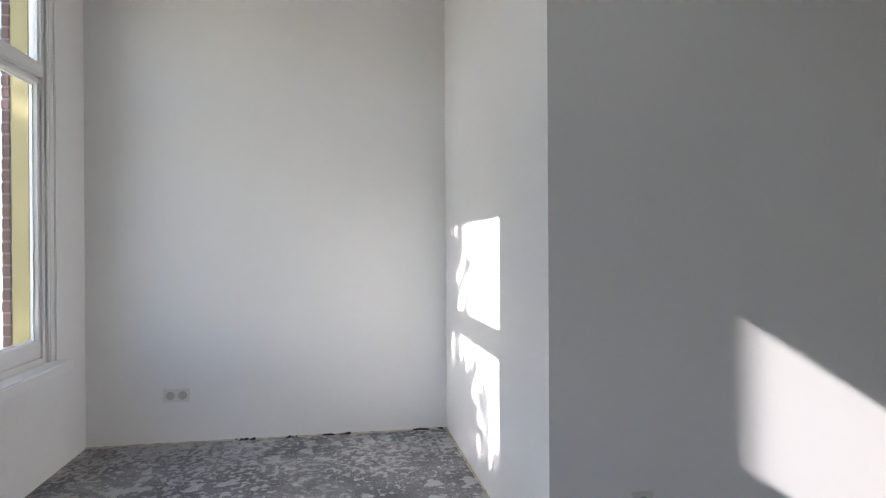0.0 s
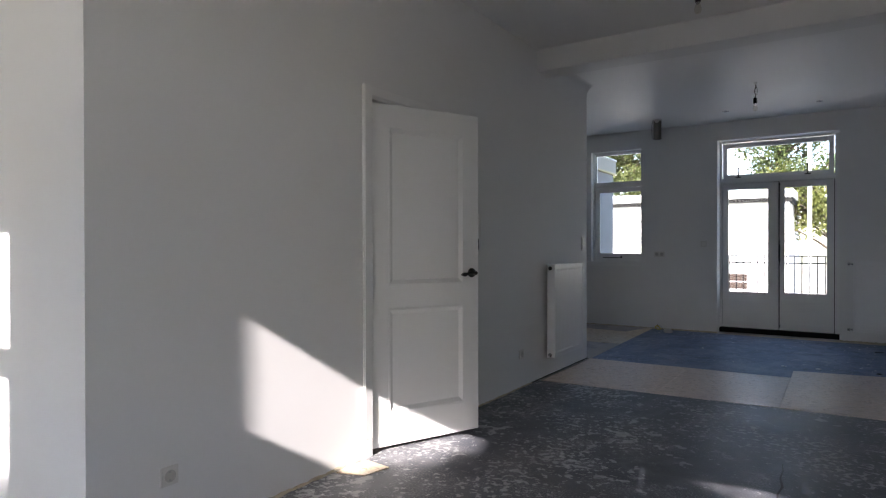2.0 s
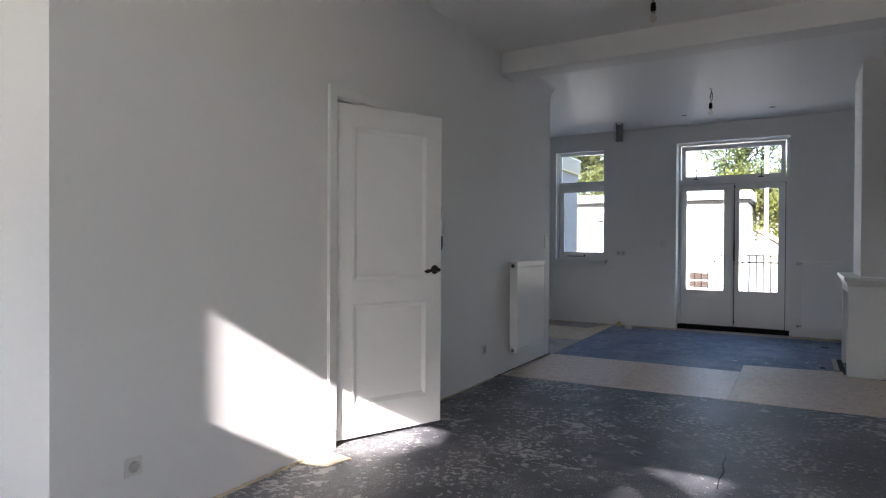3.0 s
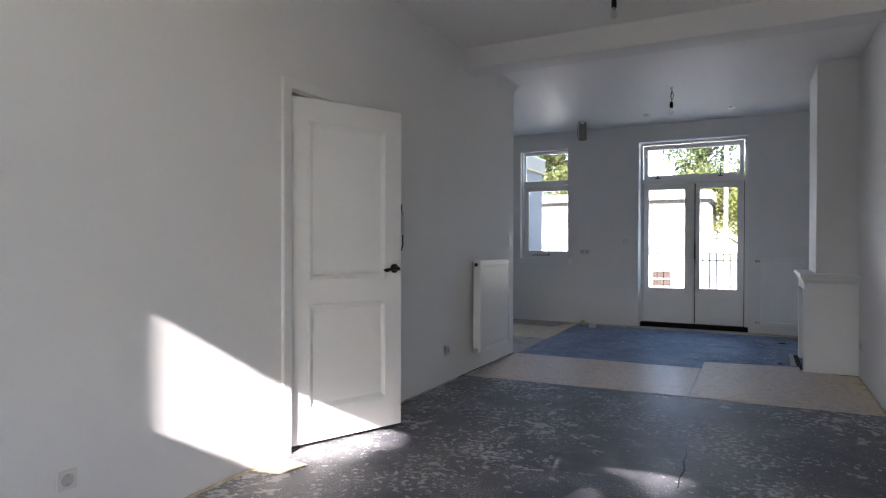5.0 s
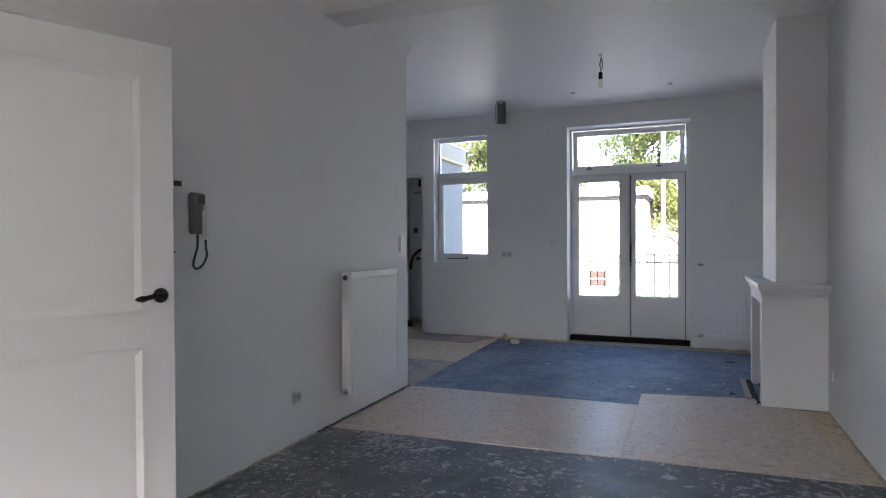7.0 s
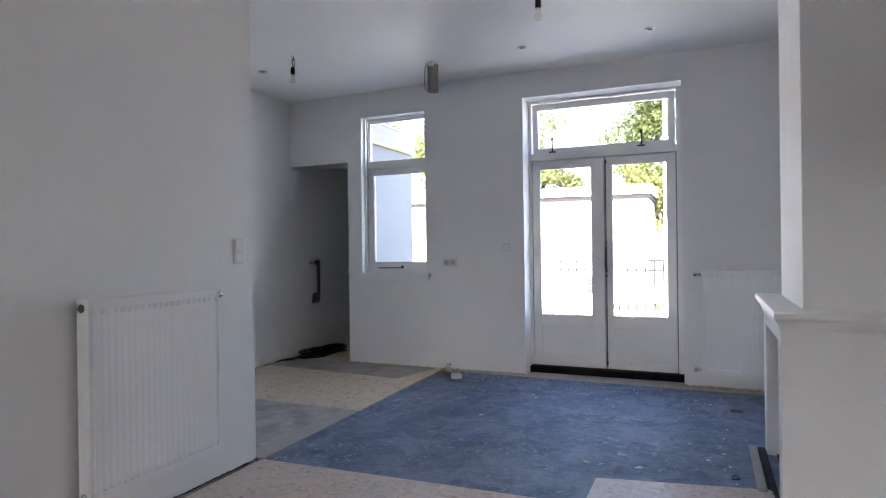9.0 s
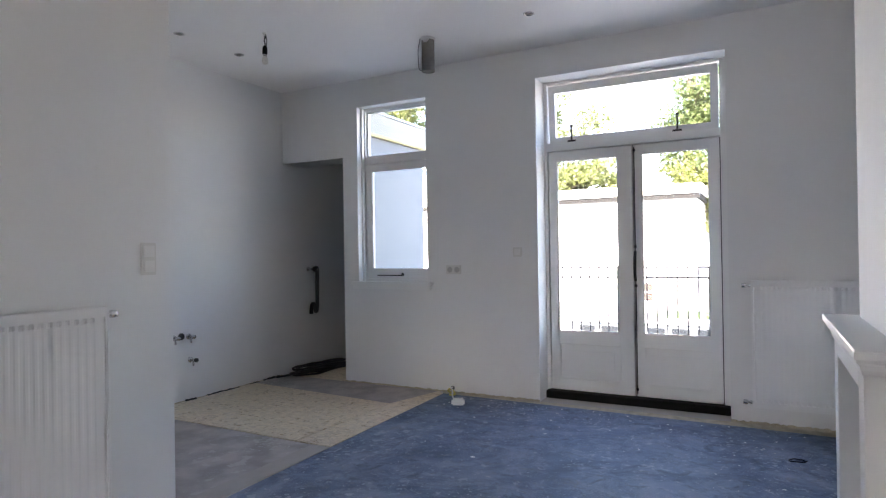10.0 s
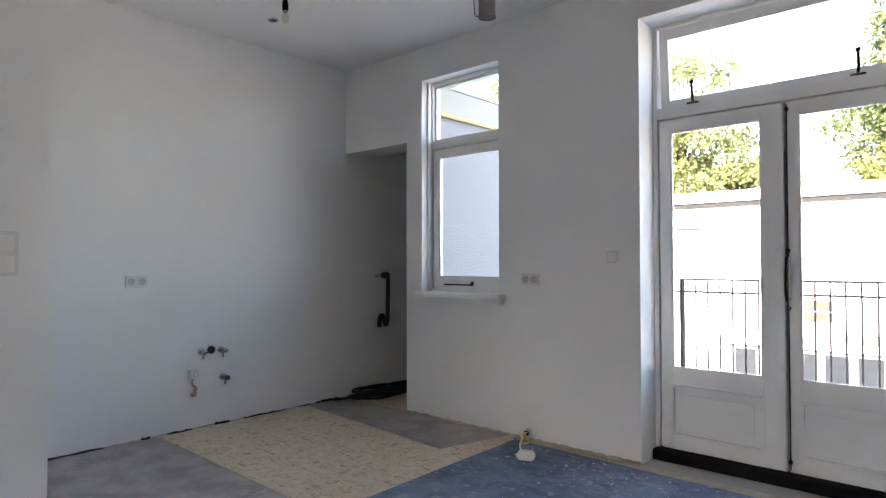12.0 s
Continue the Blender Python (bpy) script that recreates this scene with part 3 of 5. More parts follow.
part("lever_tip", lathe(bmesh.new(), [(0.004, -0.028), (0.011, -0.014), (0.014, 0.0), (0.011, 0.012), (0.006, 0.018)], "x", (LW - 0.140, -0.048, 1.037), 12), M_IRON, hd, "", 0, True)


# ---- windows and balcony doors ----
def sash(parent, name, x0, x1, z0, z1, y0, y1, w, wt=None, wb=None, label=""):
    s = part(name, ring(x0, x1, z0, z1, y0, y1, w, wt, wb), M_PAINT, parent, label, 0.003)
    pane(s, x0 + w, x1 - w, z0 + (wb or w), z1 - (wt or w), (y0 + y1) / 2)
    part("glazing_bead", ring(x0 + w, x1 - w, z0 + (wb or w), z1 - (wt or w), y0 + 0.008, y0 + 0.018, 0.010), M_PAINT, s)
    return s


for k, (a, b) in enumerate(FRONT):
    w = thing("window_%d" % (k + 2), (0, YF, 0), "tall white street window with a fixed light above", "window", "street windows", "structure")
    T = TOPS[k]
    part("window_frame", ring(a - 0.033, b + 0.033, 0.60, T + 0.033, -0.06, -0.002, 0.030), M_PAINT, w, "", 0.004)
    part("transom", boxes((a - 0.003, b + 0.003, -0.07, 0.004, 2.045, 2.115)), M_PAINT, w, "", 0.006)
    sash(w, "lower_sash", a - 0.002, b + 0.002, 0.632, 2.042, -0.05, -0.012, 0.022, 0.03, 0.085)
    up = part("upper_light", ring(a - 0.002, b + 0.002, 2.118, T + 0.002, -0.04, -0.015, 0.010), M_PAINT, w)
    pane(up, a + 0.008, b - 0.008, 2.128, T - 0.008, -0.028)
    for x_ in (a - 0.115, b + 0.035):
        part("side_casing", boxes((x_, x_ + 0.08, 0.0, 0.02, 0.56, T + 0.115)), M_PAINT, w, "", 0.006)
        part("casing_bead", boxes((x_ + 0.022, x_ + 0.036, 0.02, 0.030, 0.56, T + 0.115)), M_PAINT, w, "", 0.004)
    part("head_casing", boxes((a - 0.035, b + 0.035, 0.0, 0.02, T + 0.035, T + 0.115)), M_PAINT, w, "", 0.006)
    part("window_sill", boxes((a - 0.12, b + 0.12, 0.0, 0.10, 0.545, 0.60)), M_PAINT, w, "", 0.008)
    part("outer_frame", ring(a - 0.034, b + 0.034, 0.60, T + 0.034, -0.142, -0.062, 0.032), M_YELLOW, w, "yellow painted outer frame", 0.003)

w1 = thing("window_1", (0, YB, 0), "white kitchen window, casement below and fixed light above", "window", "", "structure")
part("window_frame", ring(WX0, -0.10, WZ0, WZ1, 0.10, 0.20, 0.028), M_PAINT, w1, "", 0.004)
part("transom", boxes((WX0 + 0.028, -0.128, 0.085, 0.20, 2.165, 2.235)), M_PAINT, w1, "", 0.006)
up = part("upper_light", ring(WX0 + 0.028, -0.128, 2.235, WZ1 - 0.028, 0.13, 0.17, 0.018), M_PAINT, w1)
pane(up, WX0 + 0.046, -0.146, 2.253, WZ1 - 0.046, 0.15)
cs = sash(w1, "casement", WX0 + 0.030, -0.130, 1.032, 2.160, 0.105, 0.155, 0.062, 0.062, 0.085)
part("stay_bar", boxes((WX0 + 0.16, WX0 + 0.46, 0.088, 0.098, 1.052, 1.064)), M_IRON, cs, "dark iron casement stay")
part("stay_knob", lathe(bmesh.new(), [(0.012, 0.085), (0.014, 0.094), (0.010, 0.104)], "y", (WX0 + 0.45, 0, 1.072), 12), M_IRON, cs, "", 0, True)
part("casement_handle", boxes((-0.185, -0.170, 0.080, 0.105, 1.42, 1.53)), M_IRON, cs, "dark iron casement handle", 0.003)
part("window_sill", boxes((WX0 - 0.060, WX1 + 0.060, -0.070, 0.10, 0.966, 1.002)), M_PAINT, w1, "", 0.010)
part("sill_moulding", boxes((WX0 - 0.050, WX1 + 0.050, -0.048, 0.0, 0.930, 0.965)), M_PAINT, w1, "", 0.010)
part("stop_bead", boxes((WX0, WX0 + 0.018, 0.06, 0.10, WZ0, WZ1)), M_PAINT, w1, "", 0.003)

fd = thing("door_2", (0, YB + 0.21, 0), "white glazed double balcony doors with tilted transom light", "door", "", "structure")
part("door_frame", boxes((FX0, 0.903, 0, 0.10, 0.066, FZ1), (2.287, FX1, 0, 0.10, 0.066, FZ1), (0.903, 2.287, 0, 0.10, 2.725, FZ1), (0.903, 2.287, -0.01, 0.10, 2.142, 2.212)), M_PAINT, fd, "", 0.004)
# dark strips added behind the gaps round the leaves, to shade them and stop light
for r_ in ((0.896, 0.918, 0.062, 0.080, 0.066, 2.142), (2.272, 2.292, 0.062, 0.080, 0.066, 2.142), (0.918, 2.272, 0.062, 0.080, 2.126, 2.146), (0.918, 2.272, 0.062, 0.080, 0.064, 0.080)):
    part("gap_shade", boxes(r_), M_HOSE, fd, "dark strip added behind the leaf gap as shade")
part("threshold", boxes((FX0 + 0.001, FX1 - 0.001, -0.055, 0.12, -0.004, 0.064)), M_BLACK, fd, "black painted threshold beam", 0.005)


def glazed_leaf(parent, x0, x1, gx0, gx1, z0, z1, gz0, gz1):
    """A balcony door leaf: glass over a raised lower panel."""
    lf = part("leaf", boxes((x0, gx0, 0.01, 0.06, z0, z1), (gx1, x1, 0.01, 0.06, z0, z1), (gx0, gx1, 0.01, 0.06, gz1, z1), (gx0, gx1, 0.01, 0.06, 0.465, gz0), (gx0, gx1, 0.01, 0.06, z0, 0.155), (gx0, gx1, 0.019, 0.05, 0.155, 0.465)), M_PAINT, parent, "", 0.0025)
    part("lower_panel", boxes((gx0 + 0.050, gx1 - 0.050, 0.014, 0.020, 0.205, 0.415)), M_PAINT, lf, "", 0.010)
    part("panel_moulding", ring(gx0 - 0.006, gx1 + 0.006, 0.149, 0.471, 0.004, 0.022, 0.020), M_PAINT, lf, "", 0.004)
    part("glazing_bead", ring(gx0, gx1, gz0, gz1, 0.014, 0.026, 0.010), M_PAINT, lf, "", 0.002)
    pane(lf, gx0, gx1, gz0, gz1, 0.038)
    return lf


la = glazed_leaf(fd, 0.912, 1.623, 0.980, 1.505, 0.070, 2.136, 0.575, 2.058)
lb = glazed_leaf(fd, 1.632, 2.278, 1.692, 2.206, 0.070, 2.136, 0.578, 2.062)
part("astragal", boxes((1.575, 1.621, -0.006, 0.010, 0.10, 2.13)), M_PAINT, la, "", 0.004)
# another added dark strip keeps the gap between the two leaves in shade
part("meeting_gap_shade", boxes((1.606, 1.646, 0.062, 0.074, 0.082, 2.124)), M_HOSE, la)
part("bolt_rod", lathe(bmesh.new(), [(0.0038, 0.09), (0.0038, 2.12)], "z", (1.640, -0.004, 0), 10), M_IRON, lb, "dark espagnolette rod")
part("bolt_handle", tube(bmesh.new(), smooth_path([(1.640, -0.018, 1.02), (1.638, -0.032, 1.08), (1.640, -0.034, 1.20), (1.640, -0.018, 1.26)]), 0.012, 10), M_IRON, lb, "dark espagnolette handle", 0, True)
for z_ in (0.13, 0.98, 1.30, 2.09):
    part("rod_guide", lathe(bmesh.new(), [(0.010, z_ - 0.010), (0.011, z_), (0.010, z_ + 0.010)], "z", (1.640, -0.004, 0), 12), M_IRON, lb, "", 0, True)
tl = part("transom_sash", ring(0, 1.365, -0.50, 0, 0, 0.05, 0.056, 0.066, 0.052), M_PAINT, fd, "tilted white transom sash", 0.003)
tl.matrix_local = Matrix.Translation((0.912, 0.012, 2.714)) @ pose(0, 0, 0, 4.0, 0, 0)
pane(tl, 0.056, 1.309, -0.448, -0.066, 0.025)
for x_ in (0.20, 1.06):
    st = part("window_stay", tube(bmesh.new(), [(x_, -0.004, -0.475), (x_ + 0.006, -0.024, -0.44), (x_ + 0.004, -0.024, -0.37)], 0.0085, 8), M_IRON, tl, "dark iron transom stay")
    part("stay_ring", lathe(bmesh.new(), [(0.008, -0.026), (0.014, -0.022), (0.008, -0.016)], "y", (x_ + 0.004, 0, -0.36), 12), M_IRON, st)
    part("stay_foot", boxes((x_ - 0.035, x_ + 0.035, -0.012, 0.0, -0.495, -0.480)), M_IRON, st)


# ---- fireplace ----
fp = thing("fireplace", (2.855, 5.72, 0), "white plastered fireplace with moulded mantel under the chimney", "fireplace")
part("surround", boxes((0, 0.445, 0, 0.13, 0, 0.87), (0, 0.445, 0.81, 0.94, 0, 0.87), (0, 0.445, 0.13, 0.81, 0.79, 0.87), (0.38, 0.445, 0.13, 0.81, 0, 0.79)), M_WALL, fp, "", 0.004)
part("firebox", boxes((0.05, 0.37, 0.134, 0.806, -0.004, 0.012)), M_SOOT, fp, "sooty hearth bottom")
part("chimney_breast", boxes((0.10, 0.444, 0.035, 0.94, 0.952, HB + 0.02)), M_WALL, fp, "", 0.004)
bm = bmesh.new()
prof = [(0.0, 0.868), (-0.012, 0.868), (-0.018, 0.885), (-0.030, 0.905), (-0.052, 0.918), (-0.056, 0.930), (-0.068, 0.934), (-0.070, 0.958), (-0.064, 0.964), (0.0, 0.964)]
def mantel_loop(u, z):
    """The slab oversails little before the opening, more at its two ends."""
    x, y0, y1, z = u * 0.57, u * 1.9, 0.94 - u * 1.4, z - 0.007
    return [bm.verts.new(p) for p in ((x, y0, z), (x, y1, z), (0.444, y1, z), (0.444, y0, z))]
loops = [mantel_loop(u, z) for u, z in prof]
for a, b in zip(loops, loops[1:]):
    for i in range(4):
        j = (i + 1) % 4
        bm.faces.new((a[i], a[j], b[j], b[i]))
bm.faces.new(loops[0][::-1])
bm.faces.new(loops[-1])
part("mantel_shelf", bm, M_PAINT, fp, "white gloss moulded mantel shelf")
tagged(mesh_object("hearth_strip", boxes((2.762, 2.806, 5.90, 6.64, 0.0, 0.018)), M_STRIP, 0.003), "pale stone strip before the fireplace opening", "hearth")


# ---- radiators ----
def radiator(m, w, h, label, valve_top, deep):
    """A panel radiator, 0..w along x and 0..h up, its ribbed face towards -y; the wall is at y=0."""
    rd = thing("radiator", m, label, "radiator", "panel radiators")
    bm = bmesh.new()
    n = int((w - 0.10) / 0.0333)
    pitch = (w - 0.10) / n
    xs = [(0.0, 0.0), (0.010, 0.0), (0.012, 0.005), (0.018, 0.005), (0.022, 0.0), (0.05, 0.0)]
    for i in range(n):
        x0 = 0.05 + i * pitch
        xs += [(x0 + pitch * 0.14, 0.0), (x0 + pitch * 0.36, deep), (x0 + pitch * 0.64, deep), (x0 + pitch * 0.86, 0.0)]
    xs += [(w - 0.05, 0.0), (w - 0.022, 0.0), (w - 0.018, 0.005), (w - 0.012, 0.005), (w - 0.010, 0.0), (w, 0.0)]
    yf = -0.105
    zs = [(0.0, 0.0), (0.040, 0.0), (0.044, 3.2), (0.058, 3.2), (0.064, 1.0), (h - 0.064, 1.0), (h - 0.058, 3.4), (h - 0.044, 3.4), (h - 0.040, 0.0), (h, 0.0)]
    grid = [[bm.verts.new((x, yf + d * k, z)) for x, d in xs] for z, k in zs]
    for r, s in zip(grid, grid[1:]):
        for i in range(len(xs) - 1):
            bm.faces.new((r[i], r[i + 1], s[i + 1], s[i]))
    box(bm, 0, w, yf + 0.0085, yf + 0.016, 0, h)
    part("front_panel", bm, M_ENAMEL, rd)
    part("back_panel", boxes((0.01, w - 0.01, -0.045, -0.032, 0.0, h)), M_ENAMEL, rd, "", 0.002)
    for x_ in (0.0, w - 0.004):
        part("side_cover", boxes((x_ - (0.005 if x_ == 0 else 0.0), x_ + (0.0 if x_ == 0 else 0.009), yf - 0.004, -0.034, 0.004, h)), M_ENAMEL, rd)
    part("top_rail", boxes((0.001, w - 0.001, yf - 0.004, yf - 0.0005, h - 0.014, h)), M_ENAMEL, rd, "", 0.001)
    part("top_grille", boxes(*[(0.006, w - 0.006, yf + 0.017 + i * 0.0098, yf + 0.0195 + i * 0.0098, h - 0.006, h) for i in range(6)],
                             *[(0.02 + i * 0.05, 0.024 + i * 0.05, yf + 0.017, -0.045, h - 0.008, h - 0.003) for i in range(int((w - 0.03) / 0.05))]), M_ENAMEL, rd)
    for z_ in (0.12, h - 0.12):
        for x_ in (0.12, w - 0.16):
            part("bracket", boxes((x_, x_ + 0.04, -0.034, 0.0, z_ - 0.02, z_ + 0.02)), M_STEEL, rd)
    for x_, z_, s in ((0, h - 0.036, -1), (0, 0.028, -1), (w, h - 0.036, 1), (w, 0.028, 1)):
        long = valve_top(x_, z_ > 0.3)
        rings = [(0.019, 0), (0.019, 0.008), (0.012, 0.010), (0.010, 0.016)] if not long else [(0.012, 0), (0.012, 0.02), (0.008, 0.022), (0.008, 0.034), (0.016, 0.036), (0.018, 0.05), (0.015, 0.066)]
        part("valve" if long else "plug", lathe(bmesh.new(), [(r, s * d) for r, d in rings], "x", (x_, -0.065, z_), 14), M_CHROME if long or z_ < 0.3 else M_HOSE, rd, "chrome valve" if long else "", 0, True)
    return rd


# along the partition (its face looks into the room) and beside the balcony doors
radiator(Matrix.Translation((0, 4.185, 0.192)) @ pose(0, 0, 0, 0, 0, 90), 0.75, 0.88, "white ribbed panel radiator on the hall partition", lambda x, top: x > 0 and top, 0.0016)
radiator(Matrix.Translation((2.49, YB, 0.143)), 0.74, 0.90, "white ribbed panel radiator beside the balcony doors", lambda x, top: x == 0, 0.0012)


# ---- electrical fittings ----
def socket(m, gangs, label):
    """Flush earthed wall sockets, facing -y with the wall at y=0."""
    s = thing("wall_socket", m, label, "socket", "wall sockets")
    w = 0.081 + 0.071 * (gangs - 1)
    part("cover_plate", boxes((-w / 2, w / 2, -0.009, 0, -0.0405, 0.0405)), M_PLATE, s, "", 0.003)
    for i in range(gangs):
        x = (i - (gangs - 1) / 2) * 0.071
        bm = bmesh.new()
        lathe(bm, [(0.0255, -0.0095), (0.0255, -0.012), (0.0205, -0.012), (0.0195, -0.004)], "y", (x, 0, 0), 20)
        ins = part("socket_insert", bm, M_INSERT, s)
        for dx in (-0.0095, 0.0095):
            part("pin_hole", lathe(bmesh.new(), [(0.0055, -0.0066), (0.0055, -0.0035)], "y", (x + dx, 0, 0), 8), M_CABLE, ins)
        for dz in (-0.0165, 0.0165):
            part("earth_clip", boxes((x - 0.003, x + 0.003, -0.010, -0.0045, dz - 0.003, dz + 0.003)), M_STEEL, ins)
    return s


def switch(m, rockers, label):
    s = thing("light_switch", m, label, "switch", "light switches")
    h = 0.081 + 0.071 * (rockers - 1)
    part("cover_plate", boxes((-0.0405, 0.0405, -0.009, 0, -h / 2, h / 2)), M_PLATE, s, "", 0.003)
    for i in range(rockers):
        z = (i - (rockers - 1) / 2) * 0.071
        part("rocker", boxes((-0.027, 0.027, -0.016, -0.0085, z - 0.027, z + 0.027)), M_PLASTIC, s, "", 0.002)
    return s


EAST = pose(0, 0, 0, 0, 0, 90)     # a fitting on a wall that faces +x
def on(x, y, z, turn=None):
    return Matrix.Translation((x, y, z)) @ (turn or Matrix())


socket(on(0, 0.335, 0.290, EAST), 1, "white single socket low on the hall partition")
socket(on(0, 3.69, 0.295, EAST), 1, "white single socket low on the hall partition")
socket(on(XL, -1.66, 0.292, EAST), 2, "white double socket low on the party wall")
socket(on(0.073, YB, 1.117), 2, "white double socket beside the kitchen window")
socket(on(XL, 6.40, 1.106, EAST), 2, "white double socket on the kitchen wall")
socket(on(XR, 5.58, 0.305, pose(0, 0, 0, 0, 0, -90)), 1, "white single socket low beside the fireplace")
switch(on(0, 5.205, 1.272, EAST), 2, "white double rocker switch at the partition end")
switch(on(0.693, YB, 1.270), 1, "white single rocker switch beside the balcony doors")

# door telephone and thermostat by the hall door
it = thing("intercom", on(0, 2.835, 1.440, EAST), "grey door telephone with a curly cord", "intercom")
part("base_plate", boxes((-0.052, 0.046, -0.030, 0, -0.105, 0.105)), M_PHONE, it, "", 0.008)
part("label_window", boxes((-0.010, 0.036, -0.032, -0.0295, 0.050, 0.095)), M_CABLE, it)
hs = part("handset", boxes((0.002, 0.048, -0.062, -0.033, -0.135, 0.025)), M_PLASTIC, it, "pale grey handset", 0.010)
part("earpiece", boxes((0.000, 0.050, -0.066, -0.045, 0.012, 0.048)), M_PLASTIC, hs, "", 0.008)
part("cord", tube(bmesh.new(), smooth_path([(0.022, -0.045, -0.134), (0.030, -0.040, -0.18), (0.046, -0.030, -0.215), (0.026, -0.022, -0.262), (-0.012, -0.018, -0.282), (-0.034, -0.018, -0.262), (-0.024, -0.018, -0.22), (-0.004, -0.016, -0.17), (0.0, -0.014, -0.104)]), 0.0062, 8), M_HOSE, it, "dark grey cord loop", 0, True)
th = thing("thermostat", on(0, 2.690, 1.560, EAST), "small white room thermostat with dark display", "thermostat")
part("body", boxes((-0.045, 0.045, -0.028, 0, -0.045, 0.045)), M_PLASTIC, th, "", 0.006)
part("display", boxes((-0.022, 0.028, -0.0295, -0.0275, 0.008, 0.034)), M_HOSE, th)
part("dial", boxes((0.0, 0.026, -0.031, -0.0275, -0.028, -0.014)), M_PLASTIC, th, "", 0.002)
kh = thing("wall_hook", on(0, 2.64, 1.245, EAST), "thin metal bracket on the hall partition", "hook")
part("arm", tube(bmesh.new(), [(-0.03, 0, 0), (-0.03, -0.012, 0), (0.05, -0.014, 0)], 0.004, 8), M_STEEL, kh)


# ---- lamps and ceiling fittings ----
def bare_bulb(x, y, top, drop, label):
    """A lamp holder on its flex with a clear bulb, unlit."""
    b = thing("pendant_bulb", (x, y, top), label, "pendant lamp", "bare bulbs")
    part("flex", tube(bmesh.new(), smooth_path([(0, 0, 0), (0.006, 0.004, -drop * 0.3), (-0.008, 0.0, -drop * 0.55), (0.004, 0.0, -drop * 0.8), (0, 0, -drop)]), 0.004, 6), M_CABLE, b, "", 0, True)
    if drop > 0.1:
        lp = [(0.012 * math.sin(a) + 0.008, 0.004 * math.cos(a), -drop * 0.55 - 0.045 * math.cos(a)) for a in [2 * math.pi * i / 24 for i in range(25)]]
        part("flex_loop", tube(bmesh.new(), lp, 0.0032, 6), M_CABLE, b)
        part("cap", lathe(bmesh.new(), [(0.018, 0.0), (0.018, -0.008), (0.008, -0.02), (0.005, -0.024)], "z", (0, 0, 0), 14), M_PLASTIC, b)
    part("lamp_holder", lathe(bmesh.new(), [(0.010, -drop + 0.004), (0.016, -drop), (0.019, -drop - 0.02), (0.019, -drop - 0.058), (0.016, -drop - 0.062)], "z", (0, 0, 0), 18), M_BLACK, b, "black lamp holder", 0, True)
    z = -drop - 0.058
    bl = part("bulb", lathe(bmesh.new(), [(0.013, z), (0.0135, z - 0.012), (0.019, z - 0.030), (0.024, z - 0.046), (0.025, z - 0.058), (0.020, z - 0.074), (0.010, z - 0.082), (0.002, z - 0.084)], "z", (0, 0, 0), 20), M_BULB, b, "clear glass bulb", 0, True)
    part("bulb_cap", lathe(bmesh.new(), [(0.0135, z + 0.004), (0.0135, z - 0.014)], "z", (0, 0, 0), 14), M_CHROME, bl)
    return b


bare_bulb(1.52, 3.36, HF, 0.055, "bare clear bulb hanging from the front ceiling")
bare_bulb(1.58, 6.16, HB, 0.165, "bare clear bulb on a looped black flex")
bare_bulb(-0.825, 6.85, HB, 0.105, "bare clear bulb on a looped black flex")

dc = thing("extractor_duct", (0.205, 7.60, HB), "grey-brown extractor duct stub hanging from the ceiling", "duct")
bm = bmesh.new()
lathe(bm, [(0.052, 0.02), (0.052, -0.262)], "z", (0, 0, 0), 24)
part("pipe", bm, M_DUCT, dc, "", 0, False)
part("pipe_rim", lathe(bmesh.new(), [(0.054, -0.256), (0.055, -0.266), (0.046, -0.268), (0.044, -0.2625)], "z", (0, 0, 0), 24), M_DUCT, dc)
part("ceiling_collar", lathe(bmesh.new(), [(0.062, 0.0), (0.060, -0.012), (0.0525, -0.016)], "z", (0, 0, 0), 24), M_PLASTIC, dc, "pale plaster collar", 0, True)
part("plaster_patch", lathe(bmesh.new(), [(0.002, -0.046), (0.018, -0.042), (0.027, -0.025), (0.031, 0.0)], "z", (0.004, -0.042, 0), 14), M_PLASTIC, dc, "pale torn plaster patch", 0, True)
part("wire", tube(bmesh.new(), smooth_path([(-0.050, -0.035, 0), (-0.066, -0.045, -0.10), (-0.060, -0.045, -0.24), (-0.030, -0.050, -0.262)]), 0.003, 6), M_CABLE, dc, "thin black wire")


def downlight(x, y):
    d = thing("downlight", (x, y, HB), "small round unlit recessed ceiling spot", "spotlight", "recessed ceiling spots")
    part("bezel", lathe(bmesh.new(), [(0.041, 0.002), (0.041, -0.004), (0.034, -0.007), (0.030, -0.004), (0.028, 0.0)], "z", (0, 0, 0), 24), M_CHROME, d, "", 0, True)
    part("lens", lathe(bmesh.new(), [(0.027, -0.0005), (0.020, -0.003), (0.004, -0.004)], "z", (0, 0, 0), 20), M_DUCT, d, "", 0, True)
    return d


for x_, y_ in ((-1.38, 7.12), (-1.40, 6.53), (1.09, 7.515), (2.14, 7.515)):
    downlight(x_, y_)


